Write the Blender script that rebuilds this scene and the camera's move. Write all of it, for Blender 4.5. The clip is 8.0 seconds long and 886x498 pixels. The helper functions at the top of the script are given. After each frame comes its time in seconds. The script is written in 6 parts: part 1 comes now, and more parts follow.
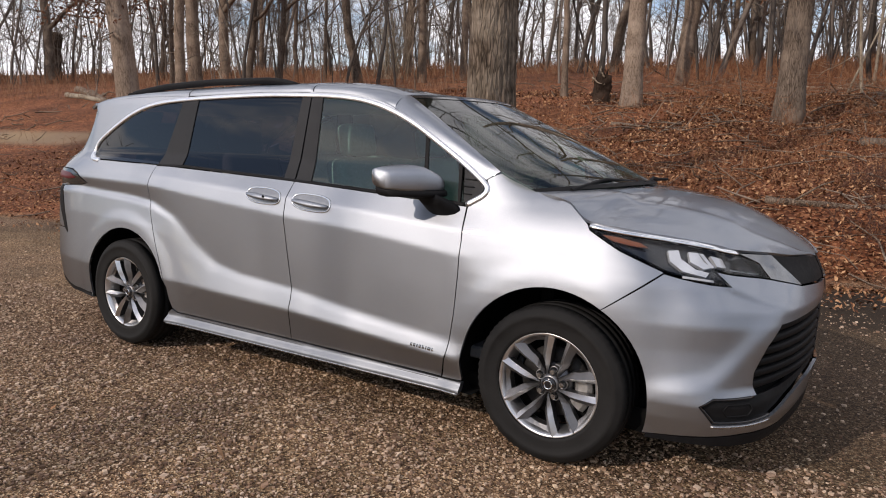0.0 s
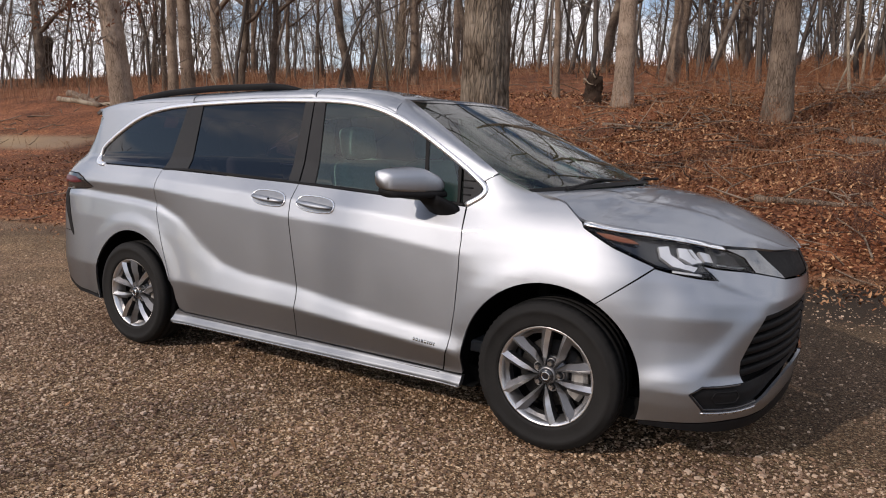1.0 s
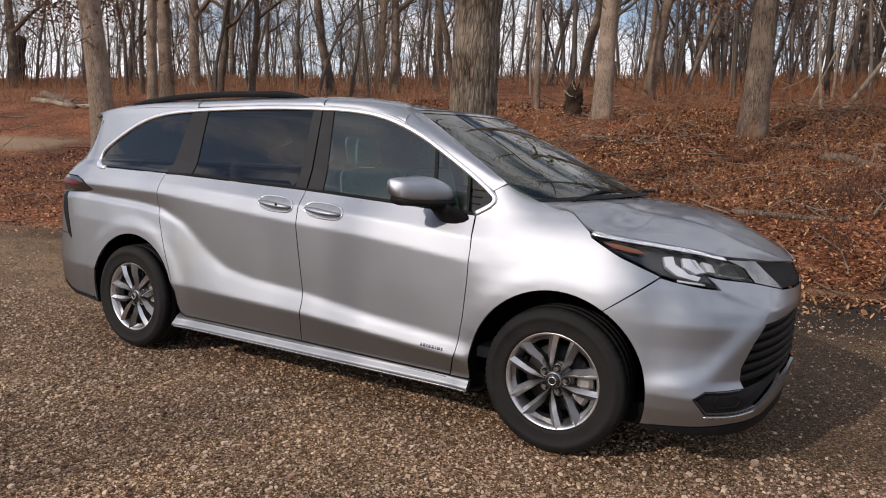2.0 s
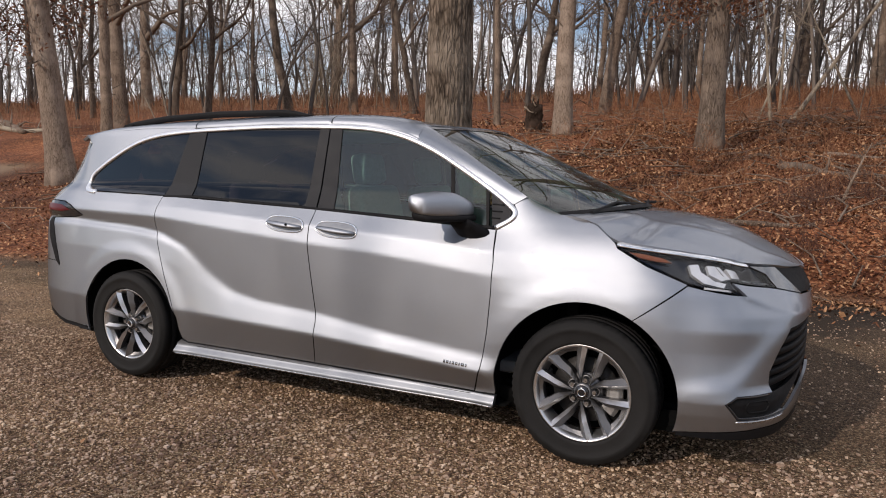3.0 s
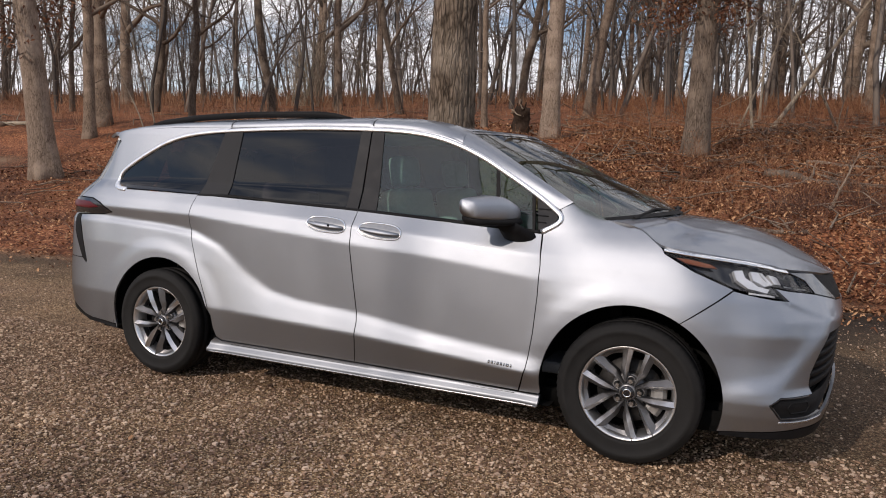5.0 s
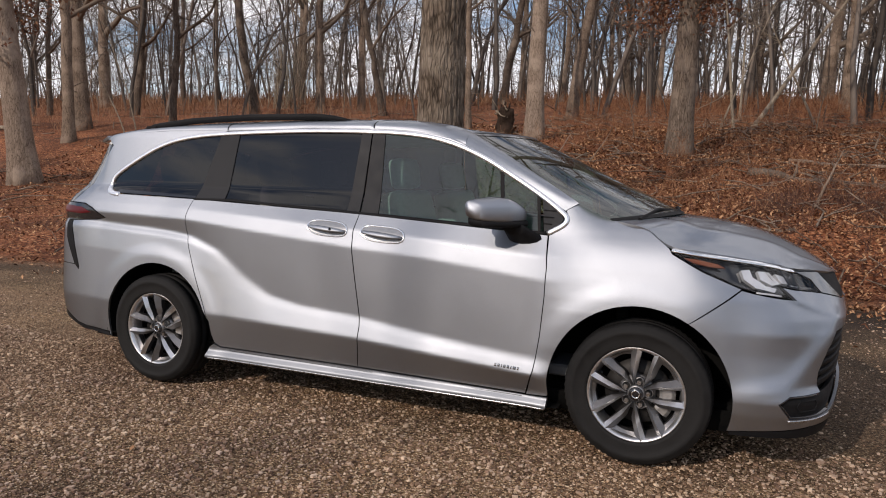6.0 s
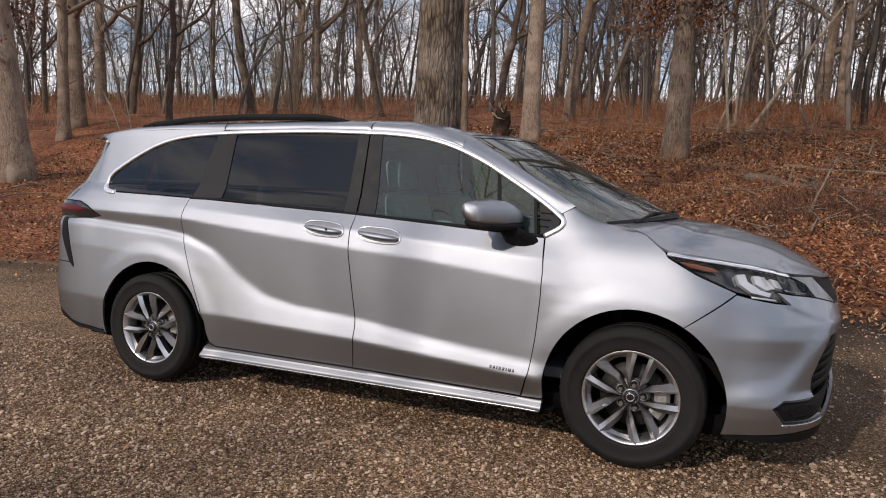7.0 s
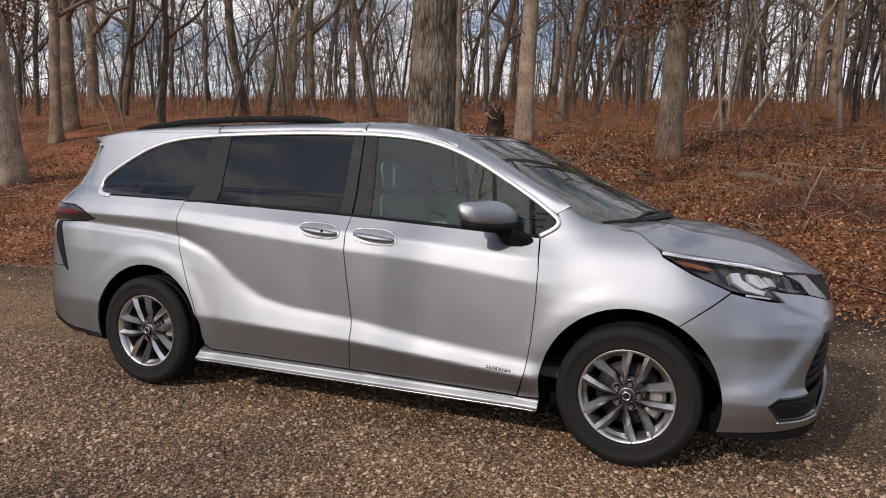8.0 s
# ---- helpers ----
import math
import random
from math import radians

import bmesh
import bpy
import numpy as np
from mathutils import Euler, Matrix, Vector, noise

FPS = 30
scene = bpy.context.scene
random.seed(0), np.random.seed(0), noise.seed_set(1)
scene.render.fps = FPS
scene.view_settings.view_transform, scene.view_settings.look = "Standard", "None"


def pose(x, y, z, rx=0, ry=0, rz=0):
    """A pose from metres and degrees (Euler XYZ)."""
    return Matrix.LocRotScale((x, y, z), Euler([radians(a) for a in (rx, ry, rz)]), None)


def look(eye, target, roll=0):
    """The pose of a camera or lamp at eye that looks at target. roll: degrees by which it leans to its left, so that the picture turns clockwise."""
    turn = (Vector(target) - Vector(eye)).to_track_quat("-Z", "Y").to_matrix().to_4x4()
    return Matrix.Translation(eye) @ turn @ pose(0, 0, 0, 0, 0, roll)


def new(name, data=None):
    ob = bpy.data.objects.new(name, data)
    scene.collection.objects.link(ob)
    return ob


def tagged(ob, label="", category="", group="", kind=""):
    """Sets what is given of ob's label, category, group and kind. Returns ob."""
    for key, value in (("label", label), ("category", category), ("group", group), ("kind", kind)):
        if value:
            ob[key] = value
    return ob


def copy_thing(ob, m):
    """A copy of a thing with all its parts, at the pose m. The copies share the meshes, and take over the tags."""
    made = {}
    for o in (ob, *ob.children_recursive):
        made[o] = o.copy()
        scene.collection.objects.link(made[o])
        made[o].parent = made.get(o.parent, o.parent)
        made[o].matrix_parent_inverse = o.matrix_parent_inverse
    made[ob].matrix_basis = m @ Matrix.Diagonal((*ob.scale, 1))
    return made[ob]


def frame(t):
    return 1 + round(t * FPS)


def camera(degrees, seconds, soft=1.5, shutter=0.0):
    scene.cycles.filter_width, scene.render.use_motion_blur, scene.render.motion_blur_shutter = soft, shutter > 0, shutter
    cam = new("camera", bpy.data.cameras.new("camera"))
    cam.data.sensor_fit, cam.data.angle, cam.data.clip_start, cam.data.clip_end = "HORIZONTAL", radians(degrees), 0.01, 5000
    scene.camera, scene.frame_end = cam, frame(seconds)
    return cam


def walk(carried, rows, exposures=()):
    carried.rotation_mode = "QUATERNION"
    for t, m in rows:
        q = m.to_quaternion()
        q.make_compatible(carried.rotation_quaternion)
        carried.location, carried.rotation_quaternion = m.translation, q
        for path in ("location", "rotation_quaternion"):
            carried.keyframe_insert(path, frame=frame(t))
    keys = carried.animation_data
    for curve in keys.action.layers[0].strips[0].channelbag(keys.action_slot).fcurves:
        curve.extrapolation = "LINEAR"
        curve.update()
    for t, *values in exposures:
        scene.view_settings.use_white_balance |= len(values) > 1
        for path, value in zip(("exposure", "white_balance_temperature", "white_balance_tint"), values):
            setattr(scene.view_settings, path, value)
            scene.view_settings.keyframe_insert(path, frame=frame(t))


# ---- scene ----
cam = camera(65.2, 8.0, 1.05)
PATH = [
    (0, (2.686, -3.676, 1.371), (1.632, -2.001, 1.086), 1.7),
    (0.5, (2.691, -3.709, 1.37), (1.645, -2.029, 1.082), 1.4),
    (1, (2.73, -3.817, 1.377), (1.693, -2.131, 1.096), 1.3),
    (1.5, (2.721, -3.904, 1.383), (1.7, -2.206, 1.107), 2.0),
    (3, (2.336, -4.111, 1.359), (1.462, -2.324, 1.157), 1.0),
    (3.5, (2.291, -4.19, 1.354), (1.423, -2.399, 1.158), 0.4),
    (4, (2.237, -4.29, 1.362), (1.381, -2.493, 1.16), 1.0),
    (4.5, (2.141, -4.323, 1.366), (1.304, -2.518, 1.165), 1.9),
    (6, (1.917, -4.351, 1.367), (1.15, -2.514, 1.174), 1.5),
    (6.5, (1.914, -4.354, 1.364), (1.155, -2.514, 1.176), 2.0),
    (7, (1.911, -4.357, 1.367), (1.157, -2.514, 1.179), 2.1),
    (7.5, (1.908, -4.364, 1.369), (1.162, -2.518, 1.182), 1.8),
    (8, (1.909, -4.366, 1.371), (1.169, -2.517, 1.184), 1.7),
]
walk(cam, [(t, look(eye, target, roll)) for t, eye, target, roll in PATH], [(0, .165, 6900, 16), (8, .045, 6900, 16)])

# ---- world, sun ----
SUN = Vector((-.30, -.82, .48)).normalized()
sky_world = bpy.data.worlds.new("sky")
scene.world = sky_world
sky_world.use_nodes = True
wt = sky_world.node_tree
wt.nodes.clear()
w_out = wt.nodes.new("ShaderNodeOutputWorld")
w_bg = wt.nodes.new("ShaderNodeBackground")
w_sky = wt.nodes.new("ShaderNodeTexSky")
w_sky.sky_type = "NISHITA"
w_sky.sun_disc = False
w_sky.dust_density, w_sky.ozone_density = .3, 1.8
w_sky.sun_elevation = math.asin(SUN.z)
w_sky.sun_rotation = math.atan2(SUN.x, SUN.y)
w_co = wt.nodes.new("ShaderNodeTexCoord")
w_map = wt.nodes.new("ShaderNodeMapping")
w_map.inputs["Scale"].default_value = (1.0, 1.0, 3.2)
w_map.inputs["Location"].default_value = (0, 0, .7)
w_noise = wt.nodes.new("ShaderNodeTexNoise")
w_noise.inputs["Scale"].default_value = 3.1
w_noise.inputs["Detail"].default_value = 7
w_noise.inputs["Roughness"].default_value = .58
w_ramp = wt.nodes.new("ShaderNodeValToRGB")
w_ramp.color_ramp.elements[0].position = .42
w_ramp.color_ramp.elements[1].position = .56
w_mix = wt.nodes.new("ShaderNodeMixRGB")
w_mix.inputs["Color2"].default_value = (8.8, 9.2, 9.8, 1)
wt.links.new(w_co.outputs["Generated"], w_map.inputs["Vector"])
wt.links.new(w_map.outputs["Vector"], w_noise.inputs["Vector"])
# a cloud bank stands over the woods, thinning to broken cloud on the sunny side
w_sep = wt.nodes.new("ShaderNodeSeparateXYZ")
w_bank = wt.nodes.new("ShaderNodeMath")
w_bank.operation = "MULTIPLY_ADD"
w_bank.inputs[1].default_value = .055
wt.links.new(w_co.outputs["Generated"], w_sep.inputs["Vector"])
# added lean to +x: unseen cloud whitens what the nose reflects
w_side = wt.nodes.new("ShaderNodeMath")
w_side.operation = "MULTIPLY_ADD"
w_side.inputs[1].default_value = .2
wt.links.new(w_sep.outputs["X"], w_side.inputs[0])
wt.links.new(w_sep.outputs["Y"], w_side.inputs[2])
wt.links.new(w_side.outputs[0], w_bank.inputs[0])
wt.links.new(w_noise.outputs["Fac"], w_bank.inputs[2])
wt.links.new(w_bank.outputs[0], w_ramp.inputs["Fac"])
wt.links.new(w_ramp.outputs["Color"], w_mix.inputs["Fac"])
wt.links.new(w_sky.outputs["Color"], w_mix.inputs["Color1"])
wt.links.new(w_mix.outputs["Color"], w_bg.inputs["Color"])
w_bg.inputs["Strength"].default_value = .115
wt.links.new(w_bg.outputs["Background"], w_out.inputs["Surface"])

sun_lamp = new("sun", bpy.data.lights.new("sun", "SUN"))
sun_lamp.data.energy, sun_lamp.data.angle, sun_lamp.data.color = 2.45, radians(.6), (1, .92, .82)
sun_lamp.matrix_world = look(SUN * 50, (0, 0, 0))


# ---- materials ----
def material(name, base, rough=.6, metal=0.0, coat=0.0, spec=.5):
    m = bpy.data.materials.new(name)
    m.use_nodes = True
    b = m.node_tree.nodes["Principled BSDF"]
    b.inputs["Base Color"].default_value = (*base, 1)
    b.inputs["Roughness"].default_value = rough
    b.inputs["Metallic"].default_value = metal
    b.inputs["Coat Weight"].default_value = coat
    b.inputs["Coat Roughness"].default_value = .04
    b.inputs["Specular IOR Level"].default_value = spec
    return m


def node(m, kind, **inputs):
    n = m.node_tree.nodes.new(kind)
    for k, v in inputs.items():
        n.inputs[k.replace("_", " ")].default_value = v
    return n


def join(m, a, out, b, inp):
    m.node_tree.links.new(a.outputs[out], b.inputs[inp])


def ramp(m, stops):
    n = m.node_tree.nodes.new("ShaderNodeValToRGB")
    while len(n.color_ramp.elements) < len(stops):
        n.color_ramp.elements.new(.5)
    for e, (p, c) in zip(n.color_ramp.elements, stops):
        e.position, e.color = p, (*c, 1)
    return n


def bsdf(m):
    return m.node_tree.nodes["Principled BSDF"]


def bumped(m, height, strength, distance):
    n = node(m, "ShaderNodeBump", Strength=strength, Distance=distance)
    m.node_tree.links.new(height, n.inputs["Height"])
    join(m, n, "Normal", bsdf(m), "Normal")
    return n


def mixed(m, fac, a, b, mode="MIX"):
    n = m.node_tree.nodes.new("ShaderNodeMixRGB")
    n.blend_type = mode
    for sock, v in (("Fac", fac), ("Color1", a), ("Color2", b)):
        if isinstance(v, (int, float)):
            n.inputs[sock].default_value = v
        elif isinstance(v, tuple):
            n.inputs[sock].default_value = (*v, 1)
        else:
            m.node_tree.links.new(v, n.inputs[sock])
    return n.outputs["Color"]


def ground_material():
    m = material("ground", (.2, .15, .1), .95, spec=.2)
    co = node(m, "ShaderNodeTexCoord")
    # gravel
    cells = node(m, "ShaderNodeTexVoronoi", Scale=104.0)
    join(m, co, "Object", cells, "Vector")
    tones = ramp(m, [(0, (.047, .031, .020)), (.4, (.168, .106, .067)), (.7, (.325, .220, .147)), (.88, (.53, .39, .275)), (1, (.70, .59, .47))])
    sep = node(m, "ShaderNodeSeparateColor")
    join(m, cells, "Color", sep, "Color")
    join(m, sep, "Red", tones, "Fac")
    damp = node(m, "ShaderNodeTexNoise", Scale=.9, Detail=6.0, Roughness=.6)
    join(m, co, "Object", damp, "Vector")
    damp_r = ramp(m, [(.36, (.66, .65, .60)), (.62, (1.18, 1.14, 1.06))])
    join(m, damp, "Fac", damp_r, "Fac")
    gravel = mixed(m, 1, tones.outputs["Color"], damp_r.outputs["Color"], "MULTIPLY")
    fines = node(m, "ShaderNodeTexNoise", Scale=140.0, Detail=3.0)
    join(m, co, "Object", fines, "Vector")
    fines_r = ramp(m, [(.38, (.42, .42, .42)), (.62, (1.25, 1.25, 1.25))])
    join(m, fines, "Fac", fines_r, "Fac")
    gravel = mixed(m, 1, gravel, fines_r.outputs["Color"], "MULTIPLY")
    # leaf litter
    leaf = node(m, "ShaderNodeTexVoronoi", Scale=25.0)
    join(m, co, "Object", leaf, "Vector")
    leaf_sep = node(m, "ShaderNodeSeparateColor")
    join(m, leaf, "Color", leaf_sep, "Color")
    leaf_r = ramp(m, [(0, (.045, .016, .008)), (.35, (.145, .055, .026)), (.7, (.26, .108, .053)), (1, (.44, .235, .125))])
    join(m, leaf_sep, "Red", leaf_r, "Fac")
    patch = node(m, "ShaderNodeTexNoise", Scale=.35, Detail=7.0, Roughness=.65)
    join(m, co, "Object", patch, "Vector")
    patch_r = ramp(m, [(.36, (.42, .38, .38)), (.62, (1.1, 1.02, 1))])
    join(m, patch, "Fac", patch_r, "Fac")
    litter = mixed(m, 1, leaf_r.outputs["Color"], patch_r.outputs["Color"], "MULTIPLY")
    sand = mixed(m, fines.outputs["Fac"], (.20, .145, .095), (.30, .225, .155))
    cover = node(m, "ShaderNodeAttribute")
    cover.attribute_name = "cover"
    cs = node(m, "ShaderNodeSeparateColor")
    join(m, cover, "Color", cs, "Color")
    # blue cover turns the gravel dark brown
    dark_gravel = mixed(m, cs.outputs["Blue"], gravel, (.031, .023, .017))
    c = mixed(m, cs.outputs["Red"], dark_gravel, litter)
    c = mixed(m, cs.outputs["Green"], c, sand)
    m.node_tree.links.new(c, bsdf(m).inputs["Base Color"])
    h = mixed(m, cs.outputs["Red"], cells.outputs["Distance"], leaf.outputs["Distance"])
    bumped(m, h, .8, .012)
    return m


def bark_material(name, dark, light, scale=1.0, lichen=(.25, .24, .19), stretch=.16, deep=.03, crack=.12):
    m = material(name, light, .95, spec=.15)
    co = node(m, "ShaderNodeTexCoord")
    mp = node(m, "ShaderNodeMapping")
    mp.inputs["Scale"].default_value = (1, 1, stretch)
    join(m, co, "Object", mp, "Vector")
    n = node(m, "ShaderNodeTexNoise", Scale=16.0 * scale, Detail=6.0, Roughness=.7)
    join(m, mp, "Vector", n, "Vector")
    v = node(m, "ShaderNodeTexVoronoi", Scale=22.0 * scale)
    v.feature = "DISTANCE_TO_EDGE"
    join(m, mp, "Vector", v, "Vector")
    r = ramp(m, [(.3, dark), (.7, light)])
    join(m, n, "Fac", r, "Fac")
    vr = ramp(m, [(0, (.35, .33, .3)), (crack, (1, 1, 1))])
    join(m, v, "Distance", vr, "Fac")
    c = mixed(m, .9, r.outputs["Color"], vr.outputs["Color"], "MULTIPLY")
    big = node(m, "ShaderNodeTexNoise", Scale=1.3, Detail=4.0)
    join(m, co, "Object", big, "Vector")
    br = ramp(m, [(.48, (0, 0, 0)), (.66, (.7, .7, .7))])
    join(m, big, "Fac", br, "Fac")
    c = mixed(m, br.outputs["Color"], c, lichen)
    tint = node(m, "ShaderNodeObjectInfo")
    tr = ramp(m, [(0, (.85, .83, .82)), (1, (1.12, 1.10, 1.08))])
    join(m, tint, "Random", tr, "Fac")
    c = mixed(m, 1, c, tr.outputs["Color"], "MULTIPLY")
    m.node_tree.links.new(c, bsdf(m).inputs["Base Color"])
    mh = mixed(m, .5, n.outputs["Fac"], vr.outputs["Color"])
    bumped(m, mh, .9, deep)
    return m


def speckled(name, a, b, c, rough=.9):
    """A material whose separate pieces differ in tone."""
    m = material(name, b, rough, spec=.25)
    g = node(m, "ShaderNodeNewGeometry")
    r = ramp(m, [(0, a), (.5, b), (1, c)])
    join(m, g, "Random Per Island", r, "Fac")
    co = node(m, "ShaderNodeTexCoord")
    n = node(m, "ShaderNodeTexNoise", Scale=45.0, Detail=4.0)
    join(m, co, "Object", n, "Vector")
    nr = ramp(m, [(.3, (.75, .75, .75)), (.7, (1.15, 1.15, 1.15))])
    join(m, n, "Fac", nr, "Fac")
    col = mixed(m, 1, r.outputs["Color"], nr.outputs["Color"], "MULTIPLY")
    m.node_tree.links.new(col, bsdf(m).inputs["Base Color"])
    return m


GROUND = ground_material()
BARK_OAK = bark_material("oak_bark", (.045, .034, .026), (.30, .238, .187), .95, (.33, .28, .225), .22, .05, .22)
BARK_GREY = bark_material("grey_bark", (.125, .093, .072), (.30, .23, .178), 1.5, (.37, .295, .235))
# grey bark darkened to carry the shade on one oak
BARK_SHADED = bark_material("shaded_bark", (.085, .065, .052), (.225, .178, .142), 1.2, (.27, .215, .17))
# grey bark paled, with sunlight put into its colour
BARK_SUNLIT = bark_material("sunlit_bark", (.18, .137, .108), (.385, .305, .243), 1.5, (.45, .37, .30))
BARK_DARK = bark_material("dark_bark", (.06, .046, .037), (.195, .152, .122), 1.3, (.23, .188, .152))
BARK_ROT = bark_material("rotten_bark", (.016, .011, .008), (.07, .048, .036), 1.3, (.09, .06, .045))
BARK_PALE = bark_material("pale_dead_wood", (.22, .18, .14), (.42, .36, .28), 1.6, (.45, .4, .32))
TWIG = material("twig_bark", (.16, .126, .10), .95, spec=.1)
FAR_TWIG = speckled("far_wood_bark", (.055, .046, .040), (.125, .104, .089), (.22, .183, .154))
BRAMBLE = speckled("shaded_bramble", (.035, .017, .014), (.075, .038, .030), (.15, .085, .062))
DULL_BRUSH = speckled("dull_brush", (.095, .042, .024), (.205, .100, .055), (.35, .215, .135))
LEAVES = speckled("dry_leaves", (.045, .016, .008), (.195, .080, .038), (.56, .325, .175))
OAK_LEAVES = speckled("clinging_oak_leaves", (.085, .036, .022), (.17, .075, .042), (.27, .14, .08))
BRUSH = speckled("dry_brush", (.085, .030, .015), (.215, .085, .040), (.38, .21, .115))
STONES = speckled("gravel_stones", (.092, .058, .041), (.305, .206, .149), (.72, .585, .47), .85)


def patchy(m, scale, a, b):
    """Broad drifts of another tint over a material."""
    old = bsdf(m).inputs["Base Color"].links[0].from_socket
    co = node(m, "ShaderNodeTexCoord")
    n = node(m, "ShaderNodeTexNoise", Scale=scale, Detail=5.0, Roughness=.6)
    join(m, co, "Object", n, "Vector")
    r = ramp(m, [(.38, a), (.62, b)])
    join(m, n, "Fac", r, "Fac")
    c = mixed(m, 1, old, r.outputs["Color"], "MULTIPLY")
    m.node_tree.links.new(c, bsdf(m).inputs["Base Color"])


patchy(STONES, .8, (.82, .77, .76), (1.12, 1.05, .92))
patchy(GROUND, .31, (.90, .85, .84), (1.10, 1.05, .95))


# ---- mesh helpers ----
class Buf:
    """Vertices and faces gathered into one mesh."""

    def __init__(self):
        self.v, self.q, self.t, self.n = [], [], [], 0
        self.tubes, self.n_tubes = {}, 0

    def add(self, v, quads=None, tris=None):
        self.v.append(np.asarray(v, float).reshape(-1, 3))
        if quads is not None and len(quads):
            self.q.append(np.asarray(quads, int) + self.n)
        if tris is not None and len(tris):
            self.t.append(np.asarray(tris, int) + self.n)
        self.n += len(self.v[-1])

    def tube(self, pts, radii, sides=6, cap=True):
        """Queue a tube; alike ones are built together when the mesh is made."""
        p, r = np.asarray(pts, float), np.asarray(radii, float)
        self.tubes.setdefault((len(p), sides, bool(cap), r.ndim), []).append((p, r))
        self.n_tubes += 1

    def build_tubes(self):
        for (m, sides, cap, dim), rows in self.tubes.items():
            p = np.stack([a for a, _ in rows])
            r = np.stack([b for _, b in rows])
            d = np.gradient(p, axis=1)
            d /= np.linalg.norm(d, axis=2)[..., None] + 1e-9
            ref = np.where(np.abs(d[:, :1, 2:]) > .7, np.array([1.0, 0, 0]), np.array([0, 0, 1.0]))
            a = np.cross(d, np.broadcast_to(ref, d.shape))
            a /= np.linalg.norm(a, axis=2)[..., None] + 1e-9
            b = np.cross(d, a)
            th = np.arange(sides) * 2 * math.pi / sides
            ring = np.cos(th)[:, None] * a[:, :, None, :] + np.sin(th)[:, None] * b[:, :, None, :]
            v = p[:, :, None, :] + ring * (r[:, :, None, None] if dim == 1 else r[..., None])
            i, j = np.meshgrid(np.arange(m - 1), np.arange(sides), indexing="ij")
            k = (j + 1) % sides
            one = np.stack([i * sides + j, i * sides + k, (i + 1) * sides + k, (i + 1) * sides + j], -1).reshape(-1, 4)
            off = np.arange(len(rows))[:, None, None] * (m * sides)
            tris = None
            if cap:
                ends = []
                for base, flip in ((0, 1), ((m - 1) * sides, 0)):
                    for c in range(1, sides - 1):
                        ends.append((base, base + c + 1, base + c) if flip else (base, base + c, base + c + 1))
                tris = (np.array(ends)[None] + off).reshape(-1, 3)
            self.add(v, (one[None] + off).reshape(-1, 4), tris)
        self.tubes = {}

    def mesh(self, name, mat, smooth=True):
        self.build_tubes()
        me = bpy.data.meshes.new(name)
        v = np.vstack(self.v)
        q = np.vstack(self.q) if self.q else np.zeros((0, 4), int)
        t = np.vstack(self.t) if self.t else np.zeros((0, 3), int)
        me.vertices.add(len(v))
        me.vertices.foreach_set("co", v.ravel())
        loops = np.concatenate([q.ravel(), t.ravel()])
        me.loops.add(len(loops))
        me.loops.foreach_set("vertex_index", loops.astype(np.int32))
        me.polygons.add(len(q) + len(t))
        starts = np.concatenate([np.arange(len(q)) * 4, len(q) * 4 + np.arange(len(t)) * 3])
        me.polygons.foreach_set("loop_start", starts.astype(np.int32))
        me.polygons.foreach_set("use_smooth", np.full(len(starts), smooth))
        me.materials.append(mat)
        me.update(calc_edges=True)
        me.validate()
        return me


def child(name, me, parent, label=""):
    ob = new(name, me)
    ob.parent = parent
    return tagged(ob, label)


def part(name, bm, mat, parent, label="", smooth=False, outward=True):
    """One bmesh as one mesh object under a thing or a part."""
    me = bpy.data.meshes.new(name)
    if outward:
        bmesh.ops.recalc_face_normals(bm, faces=bm.faces)
    for f in bm.faces:
        f.smooth = smooth
    bm.to_mesh(me)
    bm.free()
    me.materials.append(mat)
    return child(name, me, parent, label)


# ---- ground ----
def step(a, b, v):
    k = np.clip((v - a) / (b - a), 0, 1)
    return k * k * (3 - 2 * k)


BANK_D = [0, .6, 2, 3, 6, 13.6, 18, 26, 40, 50, 58, 68, 90, 200, 500]
BANK_Z = [0, .14, .74, .92, 1.28, 2.4, 3.25, 4.45, 6.6, 8.1, 9.25, 10.0, 10.4, 8, 0]
LEFT_D = [0, 3, 6, 9.4, 14, 19, 26, 40, 50, 58, 68, 90, 200, 500]
LEFT_Z = [0, .25, .6, 1.05, 2.3, 3.5, 4.6, 6.6, 8.1, 9.25, 10.0, 10.4, 8, 0]


def rise(x, y):
    """The height of the ground: a flat gravel lot and a wooded bank behind it."""
    d = y - 4.2 - .19 * x
    f = step(-13, -3, x)
    return np.interp(d, BANK_D, BANK_Z) * f + np.interp(d, LEFT_D, LEFT_Z) * (1 - f)


